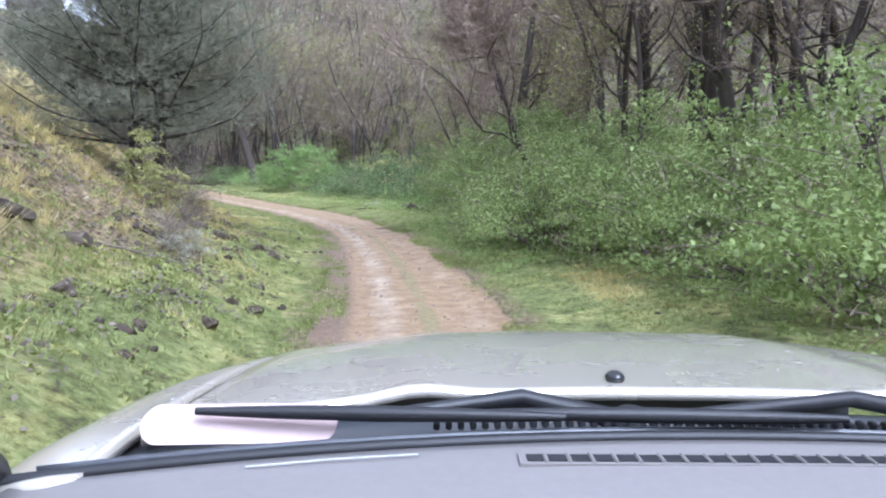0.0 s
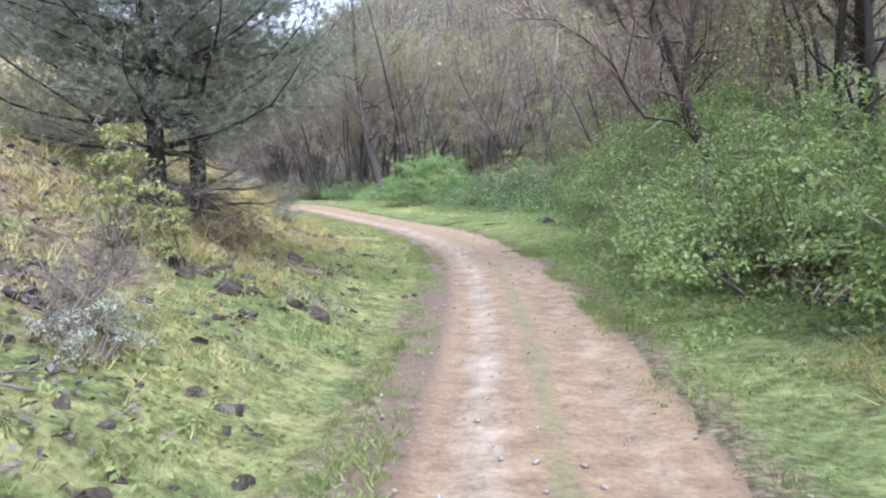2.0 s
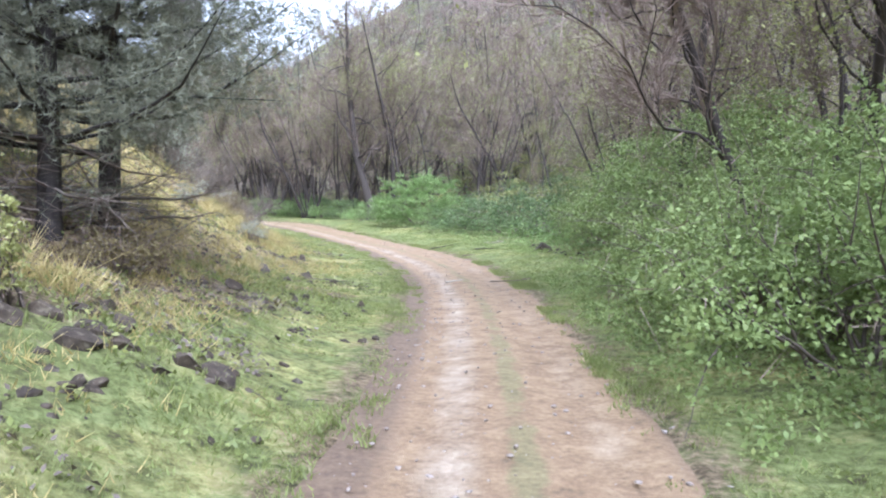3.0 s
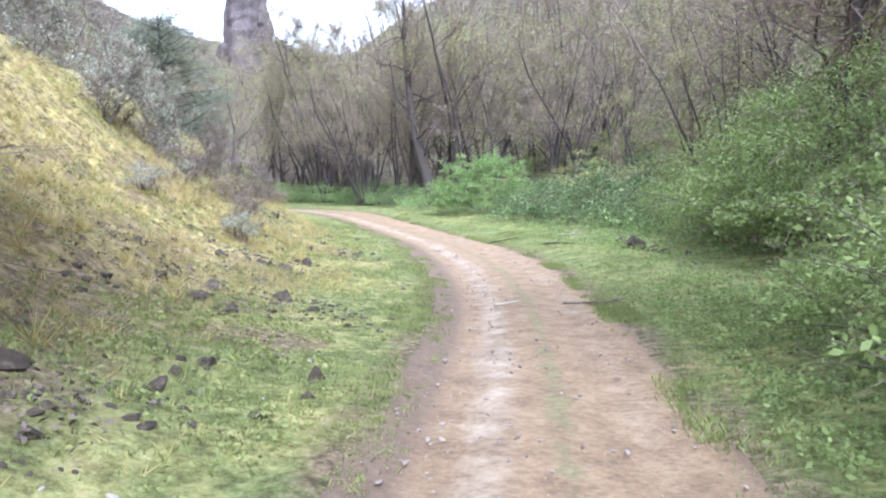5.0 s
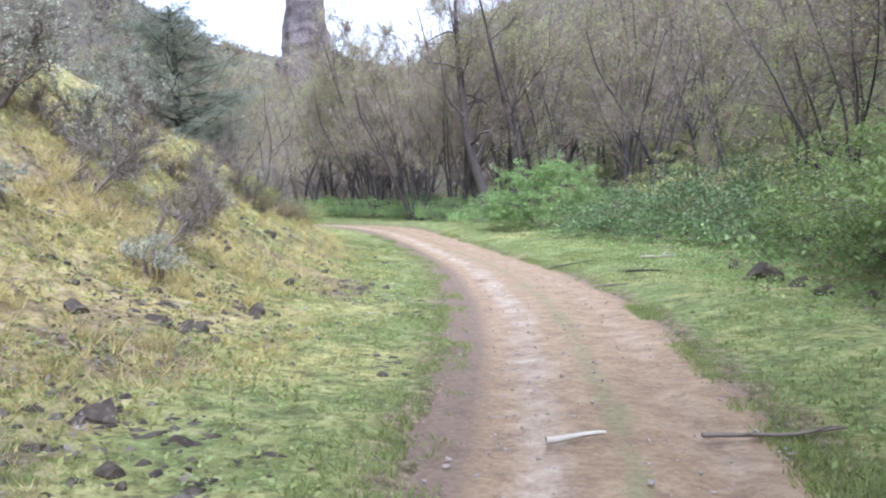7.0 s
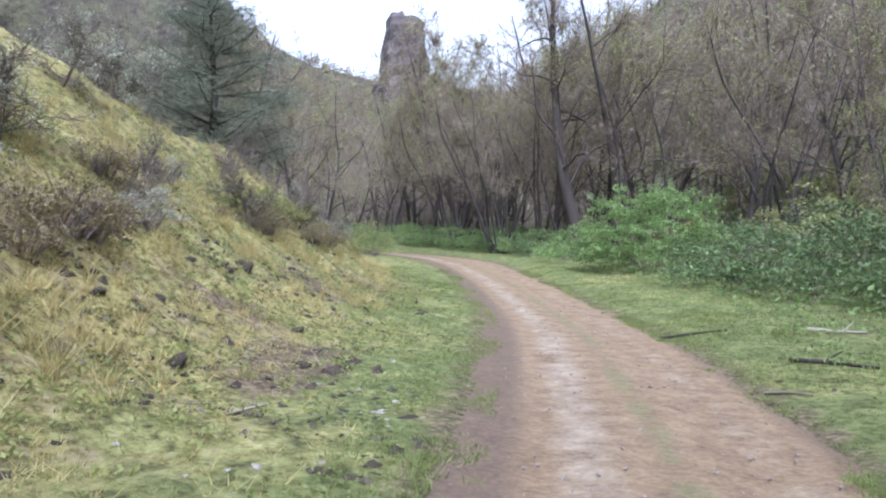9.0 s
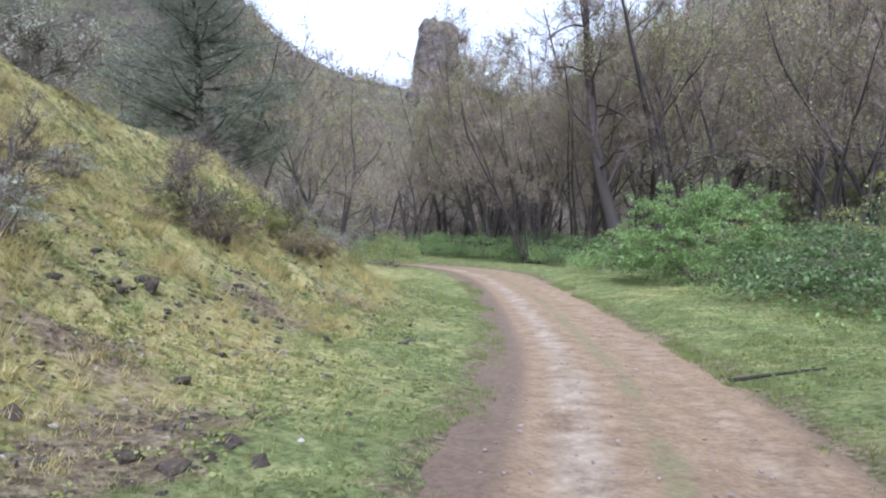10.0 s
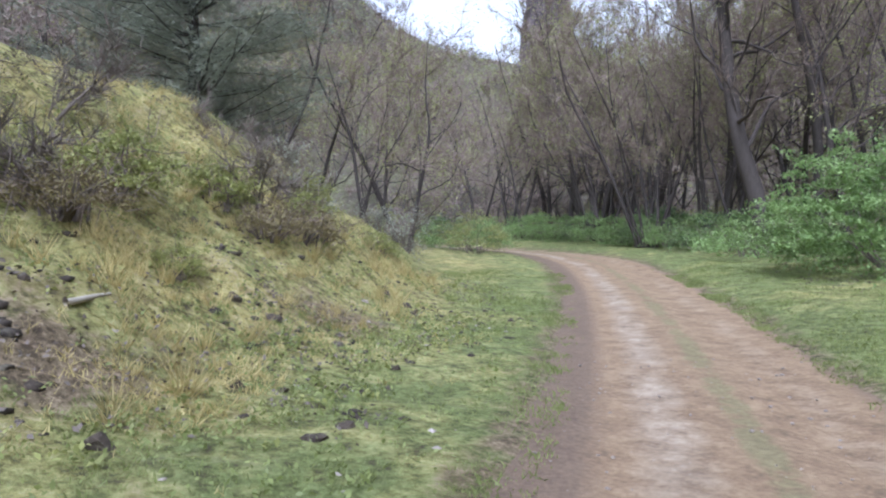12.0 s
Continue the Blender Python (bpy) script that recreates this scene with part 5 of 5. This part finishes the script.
def tube_mesh(name, material, pts, rad, sides=8):
    p = np.asarray(pts, float)
    rad = np.full(len(p), rad) if np.isscalar(rad) else np.asarray(rad)
    me = mesh_of(name, *tube(p, rad, sides), [material])
    for q in me.polygons:
        q.use_smooth = True
    return me


def build_car():
    car = new("car")
    car.empty_display_size = 0.3
    tagged(car, "silver-grey off-road car with wet hood and black wipers on the track", "car")
    car.matrix_basis = pose(CAR_X, CAR_Y, 0)

    def hood_z(u, v):
        # u across -1..1, v from the windscreen 0 to the nose 1
        z = 1.335 - 0.085 * v - 0.05 * v**3 - 0.12 * smooth01(0.88, 1.0, v)
        return z - 0.022 * np.abs(u) ** 2.2 + 0.016 * np.exp(-((np.abs(u) - 0.52) / 0.09) ** 2) * (1 - v) ** 0.4

    u, v = np.meshgrid(np.linspace(-1, 1, 49), np.linspace(0, 1, 33))
    nose = 2.62 - 0.24 * np.abs(u) ** 2.8
    rear = 1.38 - 0.20 * np.abs(u) ** 3
    x, y = CAR_MID + u * (0.95 - 0.04 * v), rear + (nose - rear) * v
    part("hood", slab(np.stack([x, y, hood_z(u, v)], -1), 0.02, "hood", M_PAINT), car, "wet silver-green hood with two long creases")
    for side in (-1, 1):
        a, b = np.meshgrid(np.linspace(0, 1, 15), np.linspace(0, 1, 33))
        yy = 0.95 + (2.27 - 0.28 * a**2 - 0.95) * b
        inner = 0.961 - 0.035 * np.clip((yy - 1.38) / 1.2, 0, 1)
        xx = inner + a**0.8 * (0.20 - 0.10 * smooth01(0.5, 1.0, b))
        vv = np.clip((yy - 1.18) / 1.1, 0, 1)
        zz = 1.318 - 0.085 * vv - 0.05 * vv**3 - 0.12 * smooth01(0.88, 1.0, vv) - 0.06 * a**2 - 0.30 * smooth01(0.8, 1.0, a)
        g = np.stack([CAR_MID + side * xx, yy, zz], -1)
        part("fender", slab(g if side > 0 else g[:, ::-1], 0.02, "fender", M_PAINT), car)
        part("body_side", box_mesh("body_side", M_PAINT, CAR_MID + min(side * 1.075, side * 1.145), CAR_MID + max(side * 1.075, side * 1.145), 0.75, 2.2, 0.55, 1.0, 0.03), car)
        # wheel under the fender
        bm = bmesh.new()
        bmesh.ops.create_cone(bm, cap_ends=True, segments=32, radius1=0.38, radius2=0.38, depth=0.26, matrix=Matrix.Translation((CAR_MID + side * 0.965, 1.62, 0.36)) @ Matrix.Rotation(radians(90), 4, "Y"))
        bmesh.ops.bevel(bm, geom=[e for e in bm.edges if len(e.link_faces) == 2 and e.calc_face_angle(0) > 1], offset=0.05, segments=3, affect="EDGES")
        wheel = part("wheel", bm_mesh("wheel", bm, M_BLACK), car, "black rubber tyre")
        bm = bmesh.new()
        bmesh.ops.create_cone(bm, cap_ends=True, segments=24, radius1=0.22, radius2=0.19, depth=0.04, matrix=Matrix.Translation((CAR_MID + side * 1.105, 1.62, 0.36)) @ Matrix.Rotation(radians(90 * side), 4, "Y"))
        part("rim", bm_mesh("rim", bm, M_PILLAR), wheel, "pale metal rim")
    part("front_panel", box_mesh("front_panel", M_TRIM, CAR_MID - 0.9, CAR_MID + 0.9, 2.3, 2.42, 0.6, 1.08, 0.04), car, "dark front grille panel")
    part("floor_pan", box_mesh("floor_pan", M_TRIM, CAR_MID - 1.0, CAR_MID + 1.0, 0.55, 2.3, 0.46, 0.54, 0.02), car)
    # cowl below the windscreen, with a row of slots
    t = np.linspace(-1, 1, 41)
    arc = 1.02 + 0.10 * (1 - t**2)
    rows = [(arc + 0.0, 1.352), (arc + 0.05, 1.335), (arc + 0.13, 1.31), (arc + 0.21, 1.302), (np.full_like(t, 0.0) + 1.37, 1.296)]
    g = np.stack([np.stack([CAR_MID + t * 1.035, r, np.full_like(t, z) - 0.03 * t**2], -1) for r, z in rows], 0)
    part("cowl", slab(g, 0.015, "cowl", M_TRIM), car, "dark wet plastic cowl below the windscreen")
    for k in range(46):
        xx = -0.36 + 0.0205 * k
        yy = 1.02 + 0.10 * (1 - (xx / 0.93) ** 2) + 0.075
        part("slot", box_mesh("slot", M_BLACK, xx, xx + 0.011, yy, yy + 0.028, 1.322, 1.336, 0.002), car)
    seal = [(CAR_MID + a * 1.055, 1.0 + 0.10 * (1 - a * a), 1.343 - 0.035 * a * a) for a in np.linspace(-1.2, 1.2, 48)]
    part("windscreen_seal", tube_mesh("windscreen_seal", M_BLACK, seal, 0.011), car, "black rubber windscreen seal")
    # dashboard top with its defroster vent
    a, b = np.meshgrid(np.linspace(-1, 1, 41), np.linspace(0, 1, 17))
    yy = 0.52 + (0.985 + 0.10 * (1 - a**2) - 0.52) * b
    zz = 1.30 + 0.050 * smooth01(0.0, 0.75, b) - 0.006 * smooth01(0.9, 1, b) - 0.035 * a**2
    part("dashboard", slab(np.stack([CAR_MID + a * 1.045, yy, zz], -1), 0.05, "dashboard", M_DASH), car, "pale grey dashboard top with sky sheen")
    vent = part("defroster_vent", box_mesh("defroster_vent", M_DASH, -0.245, 0.78, 0.962, 1.014, 1.336, 1.3510, 0.006), car, "long slatted defroster vent")
    part("recess", box_mesh("recess", M_BLACK, -0.232, 0.77, 0.972, 1.004, 1.340, 1.3525, 0.004), vent)
    for k in range(30):
        xx = -0.205 + 0.0325 * k
        part("slat", box_mesh("slat", M_DASH, xx, xx + 0.006, 0.971, 1.005, 1.343, 1.3545, 0.0015), vent)
    seam = [(-0.62, 0.985, 1.337), (-0.50, 1.0, 1.343), (-0.38, 1.01, 1.347)]
    part("dash_seam", tube_mesh("dash_seam", M_PILLAR, seam, 0.0014, 5), car, "bright reflecting edge strip")
    # wipers
    for px, reach in ((0.62, 1.02), (-0.02, 0.70)):
        pivot = np.array([px, 1.22, 1.325])
        tip = np.array([px - reach * 0.62, 1.115, 1.368])
        arm = part("wiper", tube_mesh("wiper", M_BLACK, [pivot, pivot * 0.55 + tip * 0.45 + np.array([0, 0.012, 0.035]), tip], [0.019, 0.014, 0.009]), car, "black wiper arm")
        blade = [tip + np.array([s, 0.0 - 0.03 * s, 0.004 - 0.012 * s * s]) for s in np.linspace(-0.28, 0.30, 9)]
        part("wiper_blade", tube_mesh("wiper_blade", M_BLACK, blade, [0.006, 0.009, 0.011, 0.012, 0.013, 0.012, 0.011, 0.009, 0.006], 6), arm)
        bm = bmesh.new()
        bmesh.ops.create_cone(bm, cap_ends=True, segments=16, radius1=0.03, radius2=0.022, depth=0.05, matrix=Matrix.Translation(pivot))
        part("wiper_pivot", bm_mesh("wiper_pivot", bm, M_BLACK), arm)
    # washer nozzle in the middle of the hood
    bm = bmesh.new()
    bmesh.ops.create_uvsphere(bm, u_segments=16, v_segments=8, radius=0.02, matrix=Matrix.Translation((0.012, 1.47, 1.336)) @ Matrix.Diagonal((1, 1.2, 0.75, 1)))
    part("washer_nozzle", bm_mesh("washer_nozzle", bm, M_GLASSLIKE, True), car, "small black washer nozzle on the hood")
    # pale pink rounded shape added for an unidentified mark at the windscreen's foot
    bm = bmesh.new()
    ring = []
    for k in range(40):
        a = 2 * math.pi * k / 40
        cx = 0.125 if math.cos(a) >= 0 else -0.125
        ring.append(bm.verts.new((-0.67 + cx + 0.03 * math.cos(a), 1.15 + 0.06 * cx + 0.016 * math.sin(a), 1.345 + 0.026 * math.sin(a))))
    face = bm.faces.new(ring)
    ext = bmesh.ops.extrude_face_region(bm, geom=[face])
    for v in ext["geom"]:
        if isinstance(v, bmesh.types.BMVert):
            v.co.y -= 0.012
    part("pink_shape", bm_mesh("pink_shape", bm, M_PINK), car, "pale pink rounded shape on the cowl")
    # windscreen pillar on the bank side, with a grab handle inside
    lo, hi = np.array([-0.99, 0.98, 1.30]), np.array([-0.74, 0.10, 2.02])
    part("pillar", tube_mesh("pillar", M_PILLAR, [lo + (hi - lo) * f + np.array([-0.02, -0.05, 0]) for f in np.linspace(0, 1, 8)], 0.055, 10), car, "light grey windscreen pillar trim")
    part("pillar_seal", tube_mesh("pillar_seal", M_BLACK, [lo + (hi - lo) * f + np.array([0.0, 0.03, 0.01]) for f in np.linspace(0, 1, 8)], 0.028, 8), car, "black windscreen edge")
    h0, h1 = lo + (hi - lo) * 0.12 + np.array([0.05, -0.10, 0.0]), lo + (hi - lo) * 0.55 + np.array([0.05, -0.10, 0.0])
    grip = [h0 + np.array([-0.05, 0.03, 0]), h0, h0 + (h1 - h0) * 0.5 + np.array([0.02, -0.02, 0]), h1, h1 + np.array([-0.05, 0.03, 0])]
    part("grab_handle", tube_mesh("grab_handle", M_TRIM, grip, 0.018, 10), car, "dark grab handle")
    return car


build_car()
